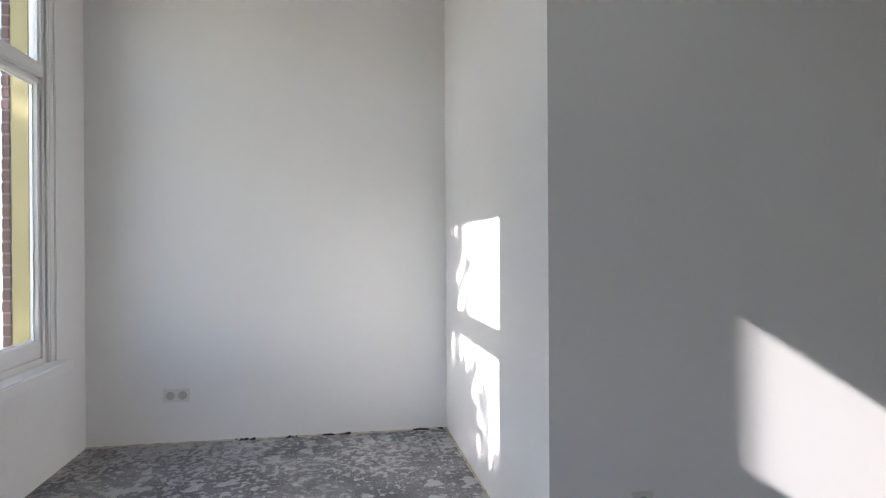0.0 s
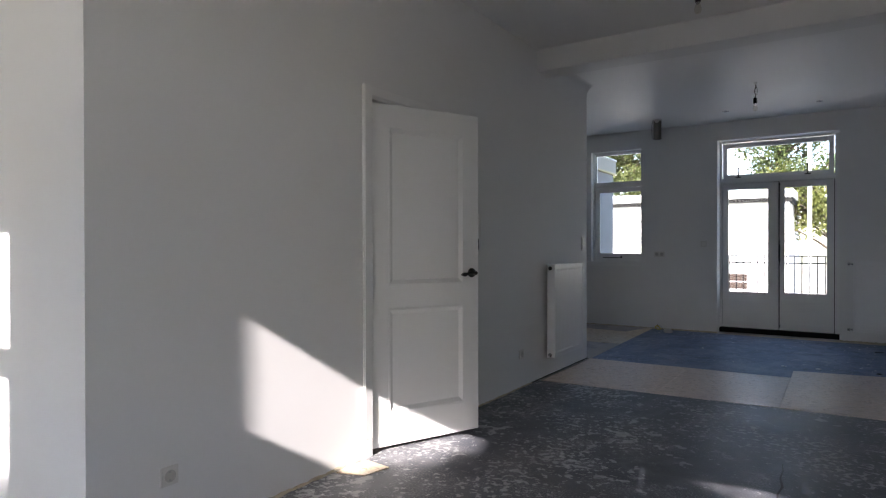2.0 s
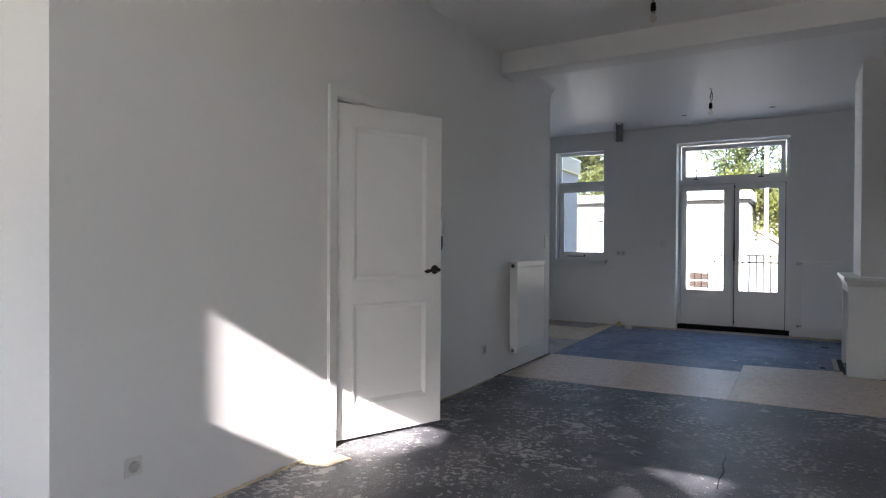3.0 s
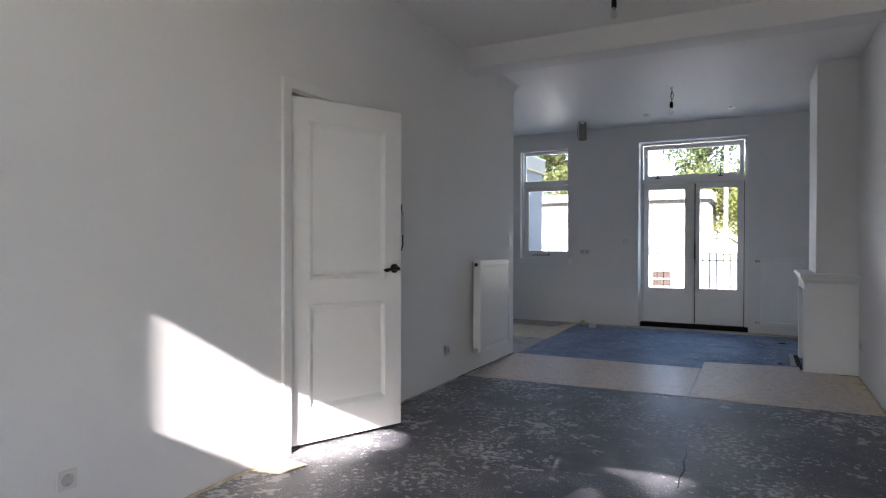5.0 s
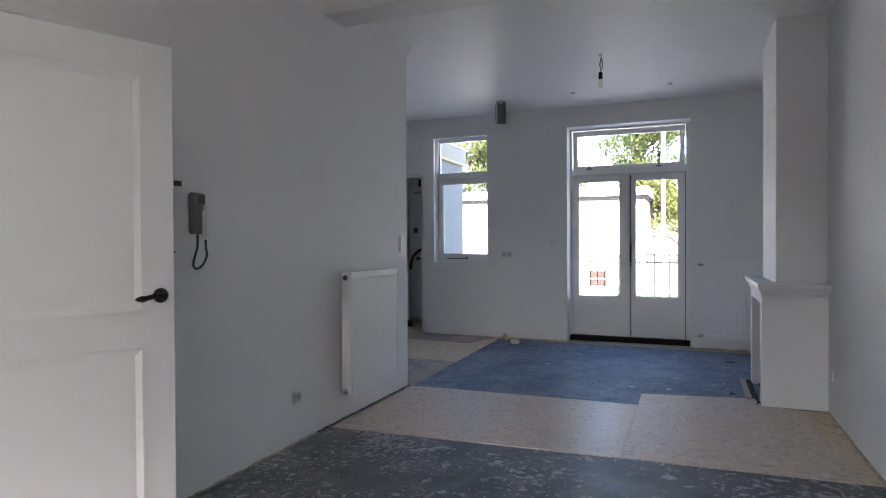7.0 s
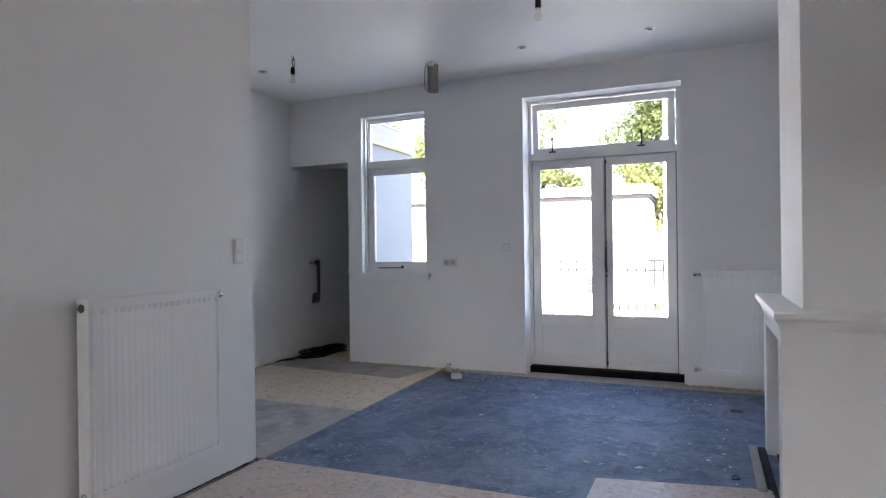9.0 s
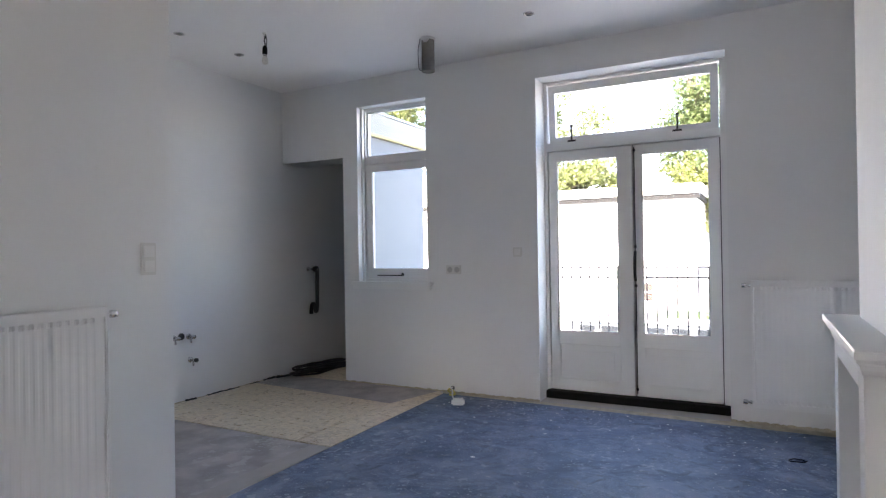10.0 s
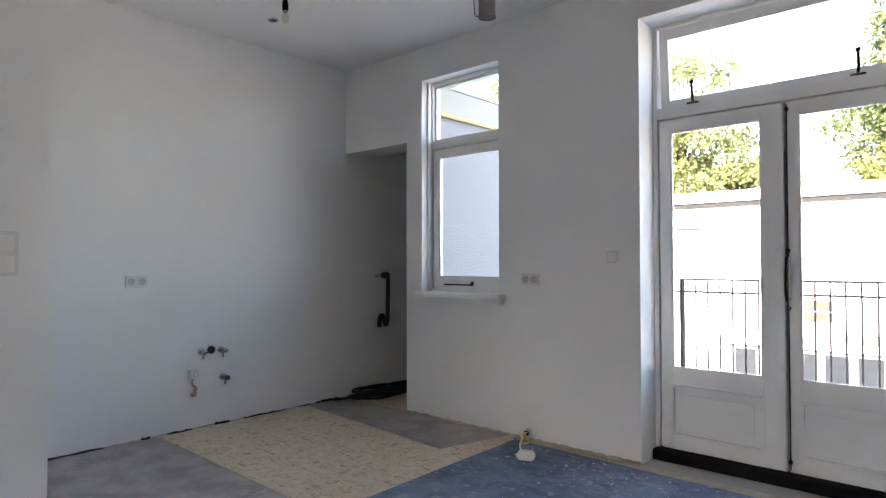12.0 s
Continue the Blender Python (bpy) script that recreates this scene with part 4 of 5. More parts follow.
# ---- kitchen corner pipes ----
def tap_stub(y, z, long, label, knob=M_CHROME):
    t = thing("pipe_stub", on(XL, y, z, EAST), label, "pipe stub", "kitchen pipe stubs")
    part("rose", lathe(bmesh.new(), [(0.026, 0.0), (0.026, -0.006), (0.012, -0.010)], "y", (0, 0, 0), 18), M_CHROME, t, "", 0, True)
    part("stub", lathe(bmesh.new(), [(0.009, -0.004), (0.009, -long), (0.013, -long), (0.013, -long - 0.02)], "y", (0, 0, 0), 14), M_CHROME, t, "", 0, True)
    part("spout", tube(bmesh.new(), smooth_path([(0, -long * 0.7, 0.0), (0.004, -long * 0.75, -0.03), (0.004, -long * 0.75, -0.055)]), 0.010, 10), M_CHROME, t, "", 0, True)
    part("knob", lathe(bmesh.new(), [(0.012, -long - 0.02), (0.019, -long - 0.024), (0.017, -long - 0.044)], "y", (0, 0, 0), 14), knob, t, "", 0, True)
    return t


tap_stub(6.870, 0.572, 0.035, "chrome stop tap on the kitchen wall")
tap_stub(7.030, 0.568, 0.035, "chrome stop tap on the kitchen wall")
tap_stub(7.045, 0.360, 0.045, "chrome stop tap with black knob", M_CABLE)
dp = thing("drain_stub", on(XL, 6.950, 0.575, EAST), "open black drain pipe in the kitchen wall", "drain pipe")
part("rim", lathe(bmesh.new(), [(0.030, 0.0), (0.030, -0.012), (0.023, -0.012), (0.022, -0.001)], "y", (0, 0, 0), 20), M_CABLE, dp, "", 0, True)
ds = thing("dangling_socket", on(XL, 6.80, 0.395, EAST), "white socket hanging loose from its wires", "socket")
part("box_rim", lathe(bmesh.new(), [(0.034, 0.0), (0.034, -0.005), (0.028, -0.005)], "y", (0, 0, 0.04), 18), M_PLASTIC, ds)
part("socket_body", boxes((-0.030, 0.034, -0.055, -0.006, -0.012, 0.052)), M_PLATE, ds, "", 0.006)
part("socket_face", lathe(bmesh.new(), [(0.022, -0.054), (0.022, -0.058), (0.018, -0.058), (0.017, -0.052)], "y", (0.004, 0, 0.02), 16), M_INSERT, ds)
part("wire", tube(bmesh.new(), smooth_path([(0.0, -0.03, -0.01), (-0.012, -0.035, -0.05), (0.018, -0.04, -0.09), (-0.014, -0.035, -0.13), (0.016, -0.03, -0.14), (0.008, -0.03, -0.09)]), 0.009, 7), M_CREAM, ds, "cream loose wires")

# laundry niche: drain hose on the wall, cable bundle on the floor
dh = thing("drain_hose", on(XL, 8.66, 1.112, EAST), "dark grey drain hose hanging from a wall tap", "hose")
part("wall_tap", lathe(bmesh.new(), [(0.024, 0.0), (0.022, -0.008), (0.012, -0.012), (0.012, -0.06), (0.017, -0.064), (0.017, -0.085)], "y", (-0.02, 0, 0.0), 14), M_CHROME, dh, "", 0, True)
part("tap_knob", lathe(bmesh.new(), [(0.020, -0.080), (0.030, -0.088), (0.030, -0.108), (0.020, -0.118)], "y", (-0.02, 0, 0.0), 14), M_CABLE, dh, "", 0, True)
part("hose", tube(bmesh.new(), smooth_path([(0.0, -0.07, 0.0), (0.06, -0.06, 0.01), (0.085, -0.045, -0.05), (0.085, -0.04, -0.30), (0.08, -0.04, -0.44), (0.05, -0.045, -0.48), (0.02, -0.05, -0.40), (-0.02, -0.05, -0.40), (-0.035, -0.05, -0.50)]), 0.021, 10), M_HOSE, dh, "", 0, True)
cb = thing("cable_bundle", (-1.74, 8.60, 0.0), "loose bundle of black cables on the niche floor", "cables")
rng = random.Random(7)
for k in range(9):
    ly, lx, ph, sk = 0.30 + rng.random() * 0.12, 0.07 + rng.random() * 0.06, rng.random() * 0.6, rng.uniform(-0.05, 0.05)
    pts = []
    for i in range(44):
        a = 2 * math.pi * i / 38 + ph
        pts.append((lx * math.sin(a) + 0.10 * math.cos(a) * 0.5 + sk + 0.012 * math.sin(5 * a + k), ly * math.cos(a) + 0.02 * math.sin(4 * a + k), 0.013 + (k % 4) * 0.017 + 0.008 * math.sin(3 * a + k)))
    part("cable", tube(bmesh.new(), pts, 0.011, 7), M_CABLE, cb, "", 0, True)
part("cable_end", tube(bmesh.new(), smooth_path([(-0.06, -0.30, 0.03), (-0.13, -0.42, 0.012), (-0.17, -0.52, 0.011)]), 0.011, 7), M_CABLE, cb, "", 0, True)
nb = thing("water_hose", (-1.84, 9.528, 1.0), "black water hose on the niche back wall", "hose")
part("hose", tube(bmesh.new(), smooth_path([(0.12, -0.03, 0.17), (0.06, -0.05, 0.14), (-0.02, -0.06, 0.06), (-0.07, -0.06, -0.08), (-0.07, -0.05, -0.16)]), 0.022, 10), M_CABLE, nb, "", 0, True)
part("tap", lathe(bmesh.new(), [(0.020, 0.0), (0.020, -0.01), (0.012, -0.014), (0.012, -0.07), (0.020, -0.072), (0.018, -0.095)], "y", (0.06, 0, 0.02), 12), M_IRON, nb, "", 0, True)
part("tap", lathe(bmesh.new(), [(0.020, 0.0), (0.020, -0.01), (0.012, -0.014), (0.012, -0.06), (0.018, -0.062), (0.016, -0.08)], "y", (0.12, 0, 0.17), 12), M_IRON, nb, "", 0, True)
jb = thing("junction_box", (-1.72, 9.528, 2.25), "small black box high in the niche", "junction box")
part("box", boxes((-0.05, 0.05, -0.06, 0, -0.06, 0.06)), M_CABLE, jb, "", 0.006)
sb = thing("wall_bracket", (-1.76, 9.528, 2.09), "small grey wall bracket in the niche", "bracket")
part("plate", boxes((-0.08, 0.08, -0.10, 0, -0.012, 0.012)), M_STEEL, sb, "", 0.003)
wk = thing("wall_switch", (-1.84, 9.528, 1.48), "small dark switch in the niche", "switch")
part("plate", boxes((-0.035, 0.035, -0.03, 0, -0.04, 0.04)), M_HOSE, wk, "", 0.005)
# extension block by the rear wall, with its cable from the skirting
eb = thing("extension_block", Matrix.Translation((0.285, 7.88, 0.0)) @ pose(0, 0, 0, 0, 0, 25), "small white power plug box lying on the blue floor", "power plug")
part("body", boxes((-0.055, 0.055, -0.04, 0.04, 0, 0.045)), M_PLASTIC, eb, "", 0.010)
part("lid", boxes((-0.045, 0.045, -0.03, 0.03, 0.044, 0.052)), M_PLASTIC, eb, "", 0.004)
part("cord", tube(bmesh.new(), smooth_path([(-0.03, 0.03, 0.03), (-0.05, 0.08, 0.06), (-0.05, 0.17, 0.08), (-0.07, 0.26, 0.08), (-0.06, 0.37, 0.06), (-0.05, 0.40, 0.05)]), 0.006, 8), M_PLASTIC, eb, "", 0, True)
pj = thing("junction_wires", (0.06, 8.235, 0.0), "yellow wires and black connector at the wall foot", "wires")
part("conduit", lathe(bmesh.new(), [(0.012, 0.0), (0.012, 0.045), (0.016, 0.047), (0.016, 0.075), (0.012, 0.08)], "z", (0, 0, 0), 12), M_PLASTIC, pj, "", 0, True)
part("connector", boxes((-0.012, 0.020, -0.03, -0.008, 0.035, 0.065)), M_CABLE, pj, "", 0.004)
part("yellow_wire", tube(bmesh.new(), smooth_path([(-0.02, -0.01, 0.004), (-0.03, -0.04, 0.03), (0.0, -0.06, 0.05), (0.03, -0.05, 0.03), (0.05, -0.07, 0.006), (0.01, -0.10, 0.006)]), 0.009, 7), M_WIRE, pj, "", 0, True)
# loose offcut of board beside the hall door
tagged(mesh_object("board_offcut", prism([(0.03, 1.31), (0.19, 1.36), (0.23, 1.53), (0.06, 1.55), (0.02, 1.44)], 0.0, 0.006), M_OSB, 0.001), "flat pale wood offcut lying beside the door casing", "wood offcut")
# broken sooty gap between the hearth strip and the fireplace, with loose crumbs in it
structure("floor_hearth_gap", boxes((2.808, 2.853, 5.74, 6.66, -0.004, 0.002)), M_SOOT, "black sooty gap before the fireplace opening", "floor")
rubble_line((2.853, 5.76, 0.002), (2.853, 6.64, 0.002), 0.040, 0.014, 40, M_SOOT, "black soot crumbs before the fireplace opening")


def wire_scrap(x, y, turn, r, label):
    """A crooked scrap of black wire lying on the floor."""
    k = random.Random(int(x * 100))
    pts = [(r * math.cos(a) * (0.5 + 0.8 * k.random()), 0.75 * r * math.sin(a) * (0.3 + 1.1 * k.random()), 0.0045) for a in [2 * math.pi * i / 11 for i in range(11)]]
    w = thing("wire_scrap", Matrix.Translation((x, y, 0)) @ pose(0, 0, 0, 0, 0, turn), label, "wire", "wire scraps")
    part("wire", tube(bmesh.new(), smooth_path(pts, 4), 0.0035, 6), M_CABLE, w, "", 0, True)


wire_scrap(2.735, 7.51, 20, 0.048, "black wire scrap on the blue floor near the fireplace")
wire_scrap(2.66, 6.05, 75, 0.030, "small black wire scrap beside the hearth strip")


def paint_flake(x, y, r, seed):
    """A curled flake of white paint."""
    k = random.Random(seed)
    bm = bmesh.new()
    low, top = [], []
    for i in range(9):
        a, d = 2 * math.pi * i / 9, r * (0.6 + 0.6 * k.random())
        u, v = d * math.cos(a), 0.6 * d * math.sin(a)
        low.append(bm.verts.new((u, v, 0.001)))
        top.append(bm.verts.new((u * 0.96, v * 0.96, 0.003 + 0.004 * k.random())))
    bm.faces.new(low[::-1])
    c = bm.verts.new((0, 0, 0.005))
    for i in range(9):
        j = (i + 1) % 9
        bm.faces.new((low[i], low[j], top[j], top[i]))
        bm.faces.new((top[i], top[j], c))
    ob = tagged(mesh_object("paint_flake", bm, M_PLASTIC), "curled flake of white paint on the blue floor", "paint flake", "paint flakes")
    ob.location = (x, y, 0)


for x_, y_, r_, k_ in ((2.17, 6.03, 0.030, 1), (1.86, 6.01, 0.024, 2), (0.95, 6.75, 0.016, 3)):
    paint_flake(x_, y_, r_, k_)
# a crack in the dark floor
bm = bmesh.new()
pp = [(2.10, 2.15), (2.092, 2.30), (2.105, 2.42), (2.085, 2.56), (2.09, 2.68), (2.078, 2.80)]
L = [bm.verts.new((x - 0.006 * (1 - abs(i - 2) / 4), y, 0.0012)) for i, (x, y) in enumerate(pp)]
R = [bm.verts.new((x + 0.006 * (1 - abs(i - 2) / 4), y, 0.0012)) for i, (x, y) in enumerate(pp)]
for i in range(len(pp) - 1):
    bm.faces.new((L[i], R[i], R[i + 1], L[i + 1]))
structure("floor_crack", bm, M_SOOT, "open dark crack in the floor skim", "floor")


# plaster crumbs and paint chips swept to the edges
rng = random.Random(17)
verts, faces = [], []
for count, x0, x1, y0, y1 in ((50, 2.30, 2.76, 5.95, 8.05), (45, 0.2, 3.2, 7.75, 8.12), (60, 0.02, 0.35, 0.0, 4.0), (40, -1.9, -0.1, -0.5, -0.03), (40, 3.0, 3.28, 0.5, 4.0), (16, 0.4, 2.8, 5.6, 7.6), (50, 0.12, 1.3, 7.55, 8.12), (16, 0.5, 2.2, 6.9, 8.0)):
    for _ in range(count):
        x, y, r, a0 = rng.uniform(x0, x1), rng.uniform(y0, y1), 0.003 + 0.009 * rng.random() ** 3, rng.random() * 6.28
        k = len(verts)
        h = 0.002 + r * 0.25
        for j in range(5):
            a = a0 + j * 1.2566
            verts.append((x + r * (0.6 + 0.6 * rng.random()) * math.cos(a), y + r * (0.6 + 0.6 * rng.random()) * math.sin(a), 0.0006))
        verts.append((x, y, 0.0006 + h))
        faces += [(k + j, k + (j + 1) % 5, k + 5) for j in range(5)]
me = bpy.data.meshes.new("plaster_crumbs")
me.from_pydata(verts, [], faces)
me.materials.append(M_RENDER)
tagged(new("plaster_crumbs", me), "white plaster crumbs and paint chips scattered on the floor", "debris", "", "stuff")


# ---- outside: street front ----
structure("ground", boxes((-150, 150, -150, 150, -3.2, -3.1)), M_ROAD, "paved ground round the houses", "ground")


def tree(at, h, crown, leaves, leaf, mat, label, seed):
    """A tapered trunk with limbs into a crown of leaf clumps (x, y, z, radius) given round its foot."""
    r = random.Random(seed)
    t = thing("tree", at, label, "tree", "garden and street trees")
    bm = bmesh.new()
    lathe(bm, [(0.30, 0), (0.22, 0.3), (0.18, h * 0.4), (0.11, h * 0.75), (0.04, h)], "z", (0, 0, 0), 10)
    crown = [(*c, 1.0)[:5] for c in crown]
    for x, y, z, rad, dense in crown:
        z0 = max(h * 0.3, min(h * 0.9, z - 1.2))
        tube(bm, smooth_path([(0, 0, z0), (x * 0.4, y * 0.4, z0 + (z - z0) * 0.5), (x, y, z)], 3), 0.028, 5)
    part("trunk", bm, M_BARK, t)
    verts, faces = [], []
    for x, y, z, rad, dense in crown:
        for _ in range(int(leaves * dense * rad ** 2)):
            d = Vector((r.gauss(0, 1), r.gauss(0, 1), r.gauss(0, 1))).normalized() * rad * r.random() ** 0.4 * (0.75 + 0.5 * r.random())
            c = Vector((x, y, z)) + Vector((d.x, d.y, d.z * 0.85))
            u = Vector((r.gauss(0, 1), r.gauss(0, 1), r.gauss(0, 1))).normalized()
            v = u.cross(Vector((r.gauss(0, 1), r.gauss(0, 1), r.gauss(0, 1)))).normalized()
            s = leaf * (0.6 + 0.8 * r.random())
            k = len(verts)
            verts += [c - u * s, c + v * s * 0.55, c + u * s, c - v * s * 0.55]
            faces.append((k, k + 1, k + 2, k + 3))
    me = bpy.data.meshes.new("crown")
    me.from_pydata([tuple(v) for v in verts], [], faces)
    me.materials.append(mat)
    ob = new("crown", me)
    ob.parent = t
    return t


def clumps(seed, n, cx, cy, cz, rx, ry, rz, r0, r1):
    r = random.Random(seed)
    out = []
    for _ in range(n):
        a, b = r.random() * 6.28, math.acos(1 - 2 * r.random())
        k = r.random() ** 0.5
        out.append((cx + rx * k * math.sin(b) * math.cos(a), cy + ry * k * math.sin(b) * math.sin(a), cz + rz * k * math.cos(b), r0 + (r1 - r0) * r.random()))
    return out


# street tree: its crown shades the street windows but for the upper left lights
tree((5.84, -11.5, -3.1), 10.0, clumps(3, 20, 0.7, 0, 9.9, 2.1, 1.4, 2.0, 0.7, 1.0) + [(-2.80, 0.1, 11.15, 0.42, 1.8), (-3.42, 0.0, 10.82, 0.2, 3.0), (-3.12, 0.0, 10.95, 0.22, 3.0), (-3.7, 0.0, 10.32, 0.36, 2.4), (-3.4, 0.0, 10.4, 0.30, 2.2), (-3.95, 0.0, 10.15, 0.32, 2.2), (-3.86, 0.0, 10.57, 0.14, 5.0), (-3.62, 0.0, 10.58, 0.14, 4.0), (-2.9, 0.0, 10.7, 0.5, 1.6), (-3.3, 0.2, 9.8, 0.62, 1.8), (-2.8, -0.3, 9.5, 0.7, 1.5), (-3.5, 0.1, 9.3, 0.6, 1.8),
     (-2.2, 0.0, 10.6, 0.45, 1.6), (-1.75, 0.1, 10.4, 0.55, 1.5), (-1.9, -0.1, 9.8, 0.6, 1.5), (-1.2, 0.0, 10.7, 0.5, 1.3), (-2.02, 0.0, 11.3, 0.15, 3.0), (-1.84, 0.0, 11.2, 0.13, 3.0), (-1.3, 0.0, 11.3, 0.28, 2.0), (-0.9, 0.0, 11.3, 0.4, 1.5), (-2.2, 0.0, 11.06, 0.13, 4.0), (-2.35, 0.0, 11.0, 0.13, 4.0), (-1.65, 0.0, 11.05, 0.14, 4.0)], 620, 0.11, M_LEAF, "broad green street tree before the windows", 11)
tree((-2.9, -7.5, -3.1), 7.4, clumps(5, 16, 0, 0, 6.3, 1.7, 1.3, 1.4, 0.5, 0.8) + [(2.45, 0.0, 7.2, 0.42, 2.2), (3.0, 0.0, 7.15, 0.45, 2.2), (3.4, 0.0, 7.1, 0.4, 2.0), (2.4, 0.0, 7.85, 0.28, 2.4), (2.75, 0.0, 7.7, 0.25, 1.6), (2.3, 0.0, 8.5, 0.22, 2.2), (2.62, 0.1, 8.75, 0.14, 1.6), (3.2, 0.0, 7.75, 0.2, 1.0), (2.95, 0.0, 8.15, 0.14, 1.3), (2.95, 0.0, 7.6, 0.26, 1.8), (3.3, 0.0, 7.5, 0.24, 1.5), (2.6, 0.0, 8.0, 0.22, 2.0), (2.45, 0.0, 8.8, 0.16, 1.8), (2.75, 0.0, 8.45, 0.09, 2.0), (2.55, 0.0, 8.05, 0.2, 3.0), (2.9, 0.0, 7.95, 0.15, 2.5), (3.2, 0.0, 8.0, 0.11, 2.5), (2.8, 0.0, 8.68, 0.08, 3.0), (3.05, 0.0, 8.8, 0.06, 3.0), (2.38, 0.0, 8.6, 0.17, 3.5), (2.46, 0.0, 8.86, 0.15, 3.5), (2.42, 0.0, 8.38, 0.18, 3.5), (2.45, 0.0, 7.8, 0.26, 3.0), (2.8, 0.1, 7.72, 0.26, 3.0), (3.15, 0.0, 7.6, 0.28, 3.0), (3.42, 0.0, 7.72, 0.2, 3.0), (2.6, 0.0, 7.3, 0.35, 2.5), (3.1, 0.1, 7.2, 0.35, 2.5)], 640, 0.065, M_LEAF, "green street tree with sparse side limbs", 12)
# unseen houses, added; distance and height set how much low sky reaches the rooms
house = thing("unseen_row_house", (0, -42, -3.1), "unseen brick row houses added to block low sky light", "house", "", "structure")
part("wall", boxes((-26, 26, -8, 0, 0, 10.4)), M_BRICK, house)
part("roof", boxes((-26.3, 26.3, -8.3, 0.3, 10.4, 10.7)), M_ROOF_AND_SHADE, house)
for i in range(16):
    for z_ in (0.9, 4.1, 7.3):
        wn = part("window", ring(-23.6 + i * 3, -22.2 + i * 3, z_, z_ + 1.7, -0.02, 0.05, 0.08), M_PAINT, house)
        part("pane", boxes((-23.52 + i * 3, -22.28 + i * 3, 0.004, 0.014, z_ + 0.08, z_ + 1.62)), M_PANE_DARK, wn)

# ---- outside: balcony and gardens ----
structure("balcony", boxes((-1.11, XR + 0.3, YB + 0.33, 10.85, -0.22, -0.07)), M_TILE, "grey tiled balcony deck", "balcony")
structure("annex_roof", boxes((XL - 0.2, -1.125, YB + 0.325, 9.84, 2.52, 2.74)), M_ROOF_AND_SHADE, "dark flat roof of the annex", "roof")
an = thing("annex_fascia", (0, 0, 0), "white annex roof fascia with a cream moulding", "fascia", "", "structure")
part("fascia_board", boxes((-1.12, -1.085, YB + 0.325, 9.86, 2.556, 2.775)), M_FASCIA, an)
part("moulding", boxes((-1.119, -1.065, YB + 0.325, 9.865, 2.522, 2.553)), M_YELLOW, an, "cream yellow moulding", 0.010)
part("roof_edge", boxes((-1.14, -1.07, YB + 0.325, 9.87, 2.778, 2.800)), M_STEEL, an)
rl = thing("balcony_railing", (0, 10.7, -0.07), "black iron balcony railing with slim balusters", "railing")
for z_ in (1.135, 1.015, 0.10):
    part("rail", boxes((-1.08, 3.5, -0.012, 0.012, z_ - 0.010, z_ + 0.010)), M_RAIL, rl, "", 0.002)
first = None
for i in range(38):
    x_ = -0.872 + i * 0.1115
    b = new("baluster", first.data) if first else mesh_object("baluster", lathe(bmesh.new(), [(0.0085, 0.03), (0.0085, 1.0), (0.012, 1.008), (0.012, 1.022), (0.0085, 1.03), (0.0085, 1.13)], "z", (0, 0, 0), 8), M_RAIL)
    first = first or b
    b.parent = rl
    b.location = (x_, 0, 0)
for x_ in (-1.06, 0.217, 3.45):
    part("post", boxes((x_ - 0.014, x_ + 0.014, -0.014, 0.014, 0.0, 1.14), (x_ - 0.024, x_ + 0.024, -0.024, 0.024, 0.0, 0.20)), M_RAIL, rl, "", 0.003)

bh = thing("garden_house", (-7.0, 22.0, -3.1), "sunlit white flat-roofed building behind the gardens", "house", "", "structure")
part("wall", boxes((-14, 7.9, 0, 6, 0, 5.84)), M_RENDER, bh)
# the overhang's shadow on the wall, built as a near-black band
part("eaves_shadow", boxes((-14.1, 8.0, -0.10, 6.1, 5.80, 5.94)), M_ROOF_AND_SHADE, bh, "dark strip standing for the shadow under the roof edge")
part("parapet", boxes((-14.2, 8.05, -0.16, 6.2, 5.94, 6.22)), M_RENDER, bh)
part("roof", boxes((-14.0, 7.9, 0.1, 6.0, 6.22, 6.25)), M_ROOF_AND_SHADE, bh, "dark flat roofing")
part("vent_slot", boxes((2.7, 3.6, -0.012, 0, 5.20, 5.26)), M_ROOF_AND_SHADE, bh)
bd = part("window_board", boxes((6.06, 6.66, -0.05, 0, 2.85, 3.36)), M_BROWN, bh, "brown timber shutter")
part("brace", prism([(6.06, -0.075), (6.66, -0.075), (6.66, -0.052), (6.06, -0.052)], 3.08, 3.11), M_RENDER, bd, "white brace across the shutter")
sh = thing("garden_shed", (-0.6, 20.4, -3.1), "low lean-to with dark windows and a mossy white roof", "shed", "", "structure")
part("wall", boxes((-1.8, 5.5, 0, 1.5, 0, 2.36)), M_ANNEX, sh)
part("roof", boxes((-1.9, 5.6, -0.12, 1.58, 2.36, 2.50)), M_RENDER, sh)
part("moss", boxes((0.6, 5.2, 0.2, 1.3, 2.50, 2.60)), M_GRASS, sh)
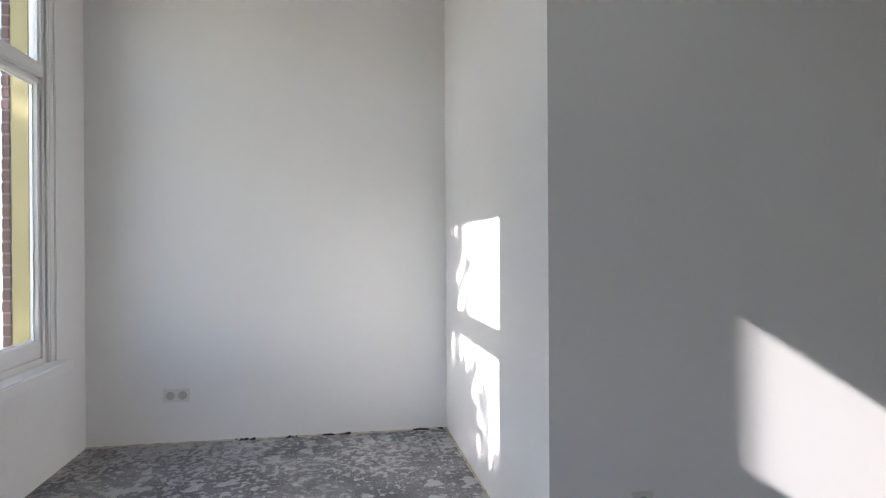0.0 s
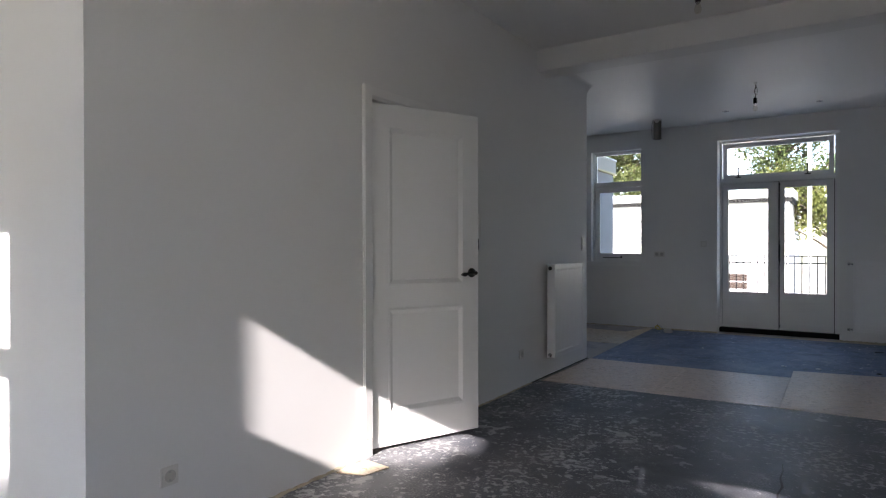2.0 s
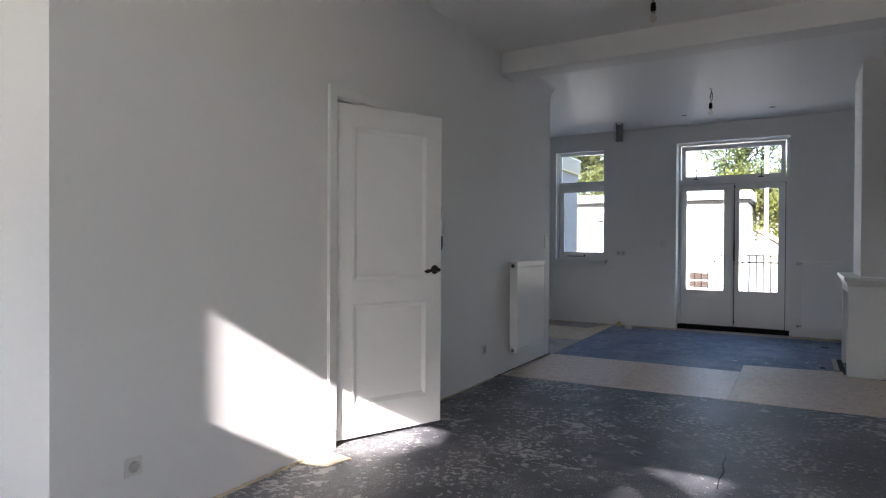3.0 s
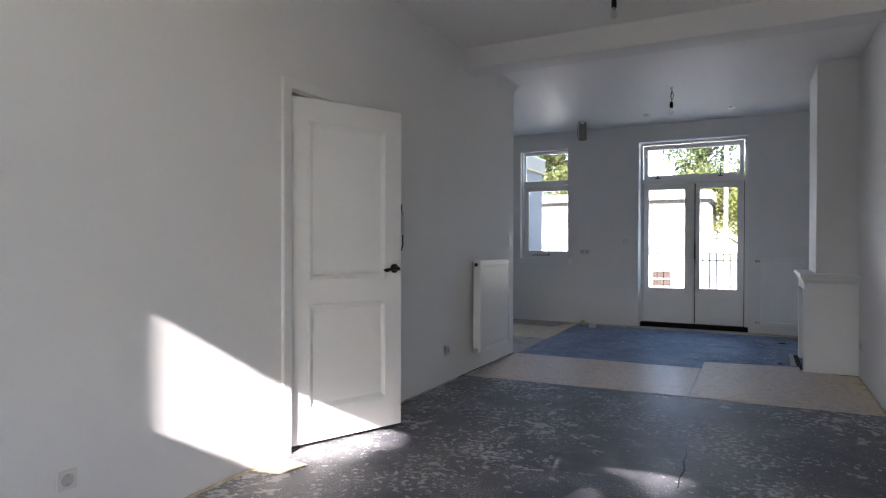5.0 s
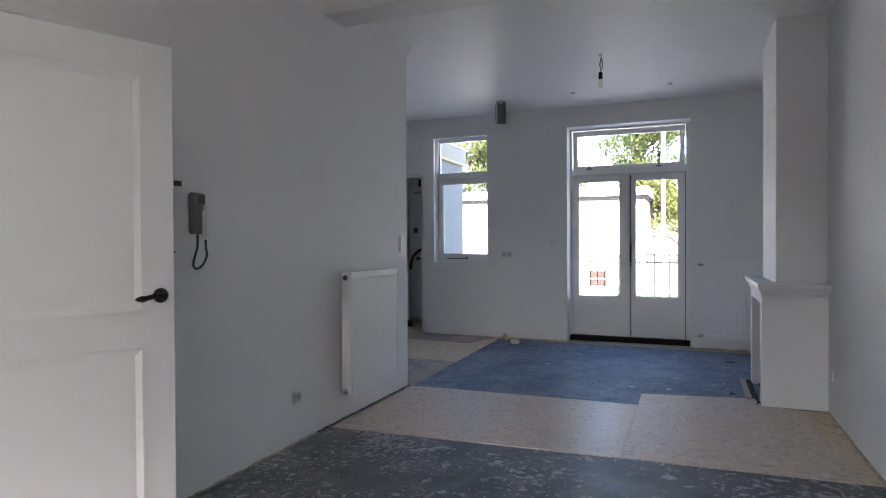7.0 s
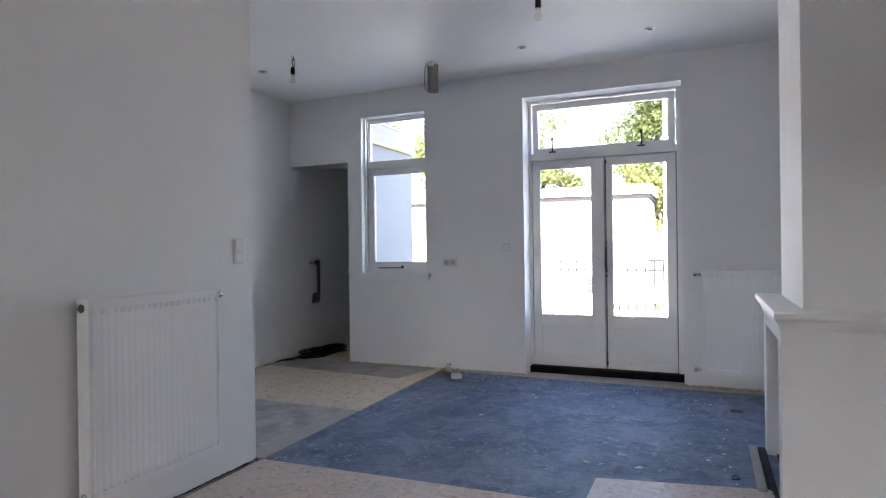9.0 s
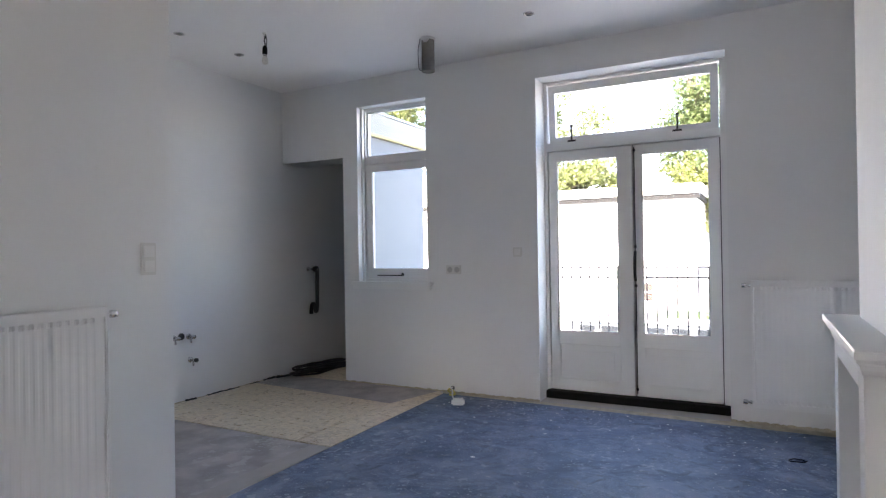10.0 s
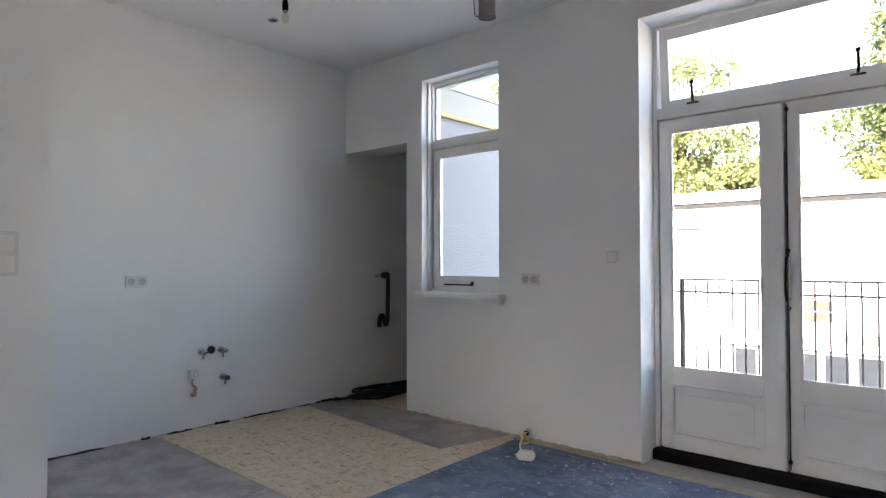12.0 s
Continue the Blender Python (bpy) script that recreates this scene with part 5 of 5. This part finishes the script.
for i in range(9):
    part("window", boxes((-1.5 + i * 0.62, -1.05 + i * 0.62, -0.03, 0.0, 1.66, 2.25)), M_PANE_DARK, sh)
lp = thing("lamp_post", (1.63, 18.34, -3.06), "slender white post standing in the gardens", "post")
part("shaft", lathe(bmesh.new(), [(0.060, 0.0), (0.055, 3.0), (0.048, 9.4), (0.030, 9.5)], "z", (0, 0, 0), 12), M_RENDER, lp, "", 0, True)
part("base_collar", lathe(bmesh.new(), [(0.11, 0.0), (0.11, 0.5), (0.075, 0.62), (0.062, 0.66)], "z", (0, 0, 0), 12), M_STEEL, lp, "grey steel base collar", 0, True)
structure("garden", boxes((-30, 30, 11.2, 60, -3.1, -3.06)), M_TILE, "pale paved back gardens", "ground")
tree((-5.9, 27.5, -3.1), 9.0, clumps(21, 60, -0.5, 0, 8.6, 3.4, 2.6, 3.6, 0.4, 0.95) + clumps(25, 22, 2.4, 0, 7.3, 1.5, 1.2, 0.8, 0.35, 0.6), 900, 0.075, M_LEAF_PALE, "tall light green garden tree", 31)
tree((0.3, 26.0, -3.1), 9.5, clumps(22, 60, 0.45, 0, 8.9, 1.6, 1.6, 3.6, 0.35, 0.7), 1000, 0.07, M_LEAF, "tall green garden tree behind the white building", 32)
tree((2.3, 25.0, -3.1), 5.6, clumps(23, 40, -0.9, 0, 6.1, 2.2, 1.0, 1.5, 0.3, 0.6), 900, 0.07, M_LEAF_YELLOW, "yellow-green garden tree beside the white building", 33)
tree((-14, 30, -3.1), 11.0, clumps(24, 40, 0, 0, 10.6, 4.2, 2.4, 3.4, 0.6, 1.2), 480, 0.10, M_LEAF_PALE, "broad light green garden tree", 34)

# bricks of the reveals beside the first street window
pier = None
rng = random.Random(5)
for side in range(2):
    for c in range(37):
        b = new("brick", pier.data) if pier else mesh_object("brick", boxes((-0.10, 0.0, -0.022, 0.018, 0.0, 0.050)), M_BRICK, 0.003)
        pier = pier or b
        b.parent = facade
        b.location = ((FRONT[0][0] - 0.006, FRONT[0][1] + 0.106)[side], YF - 0.168 + rng.uniform(-0.002, 0.002), 0.505 + c * 0.0600)
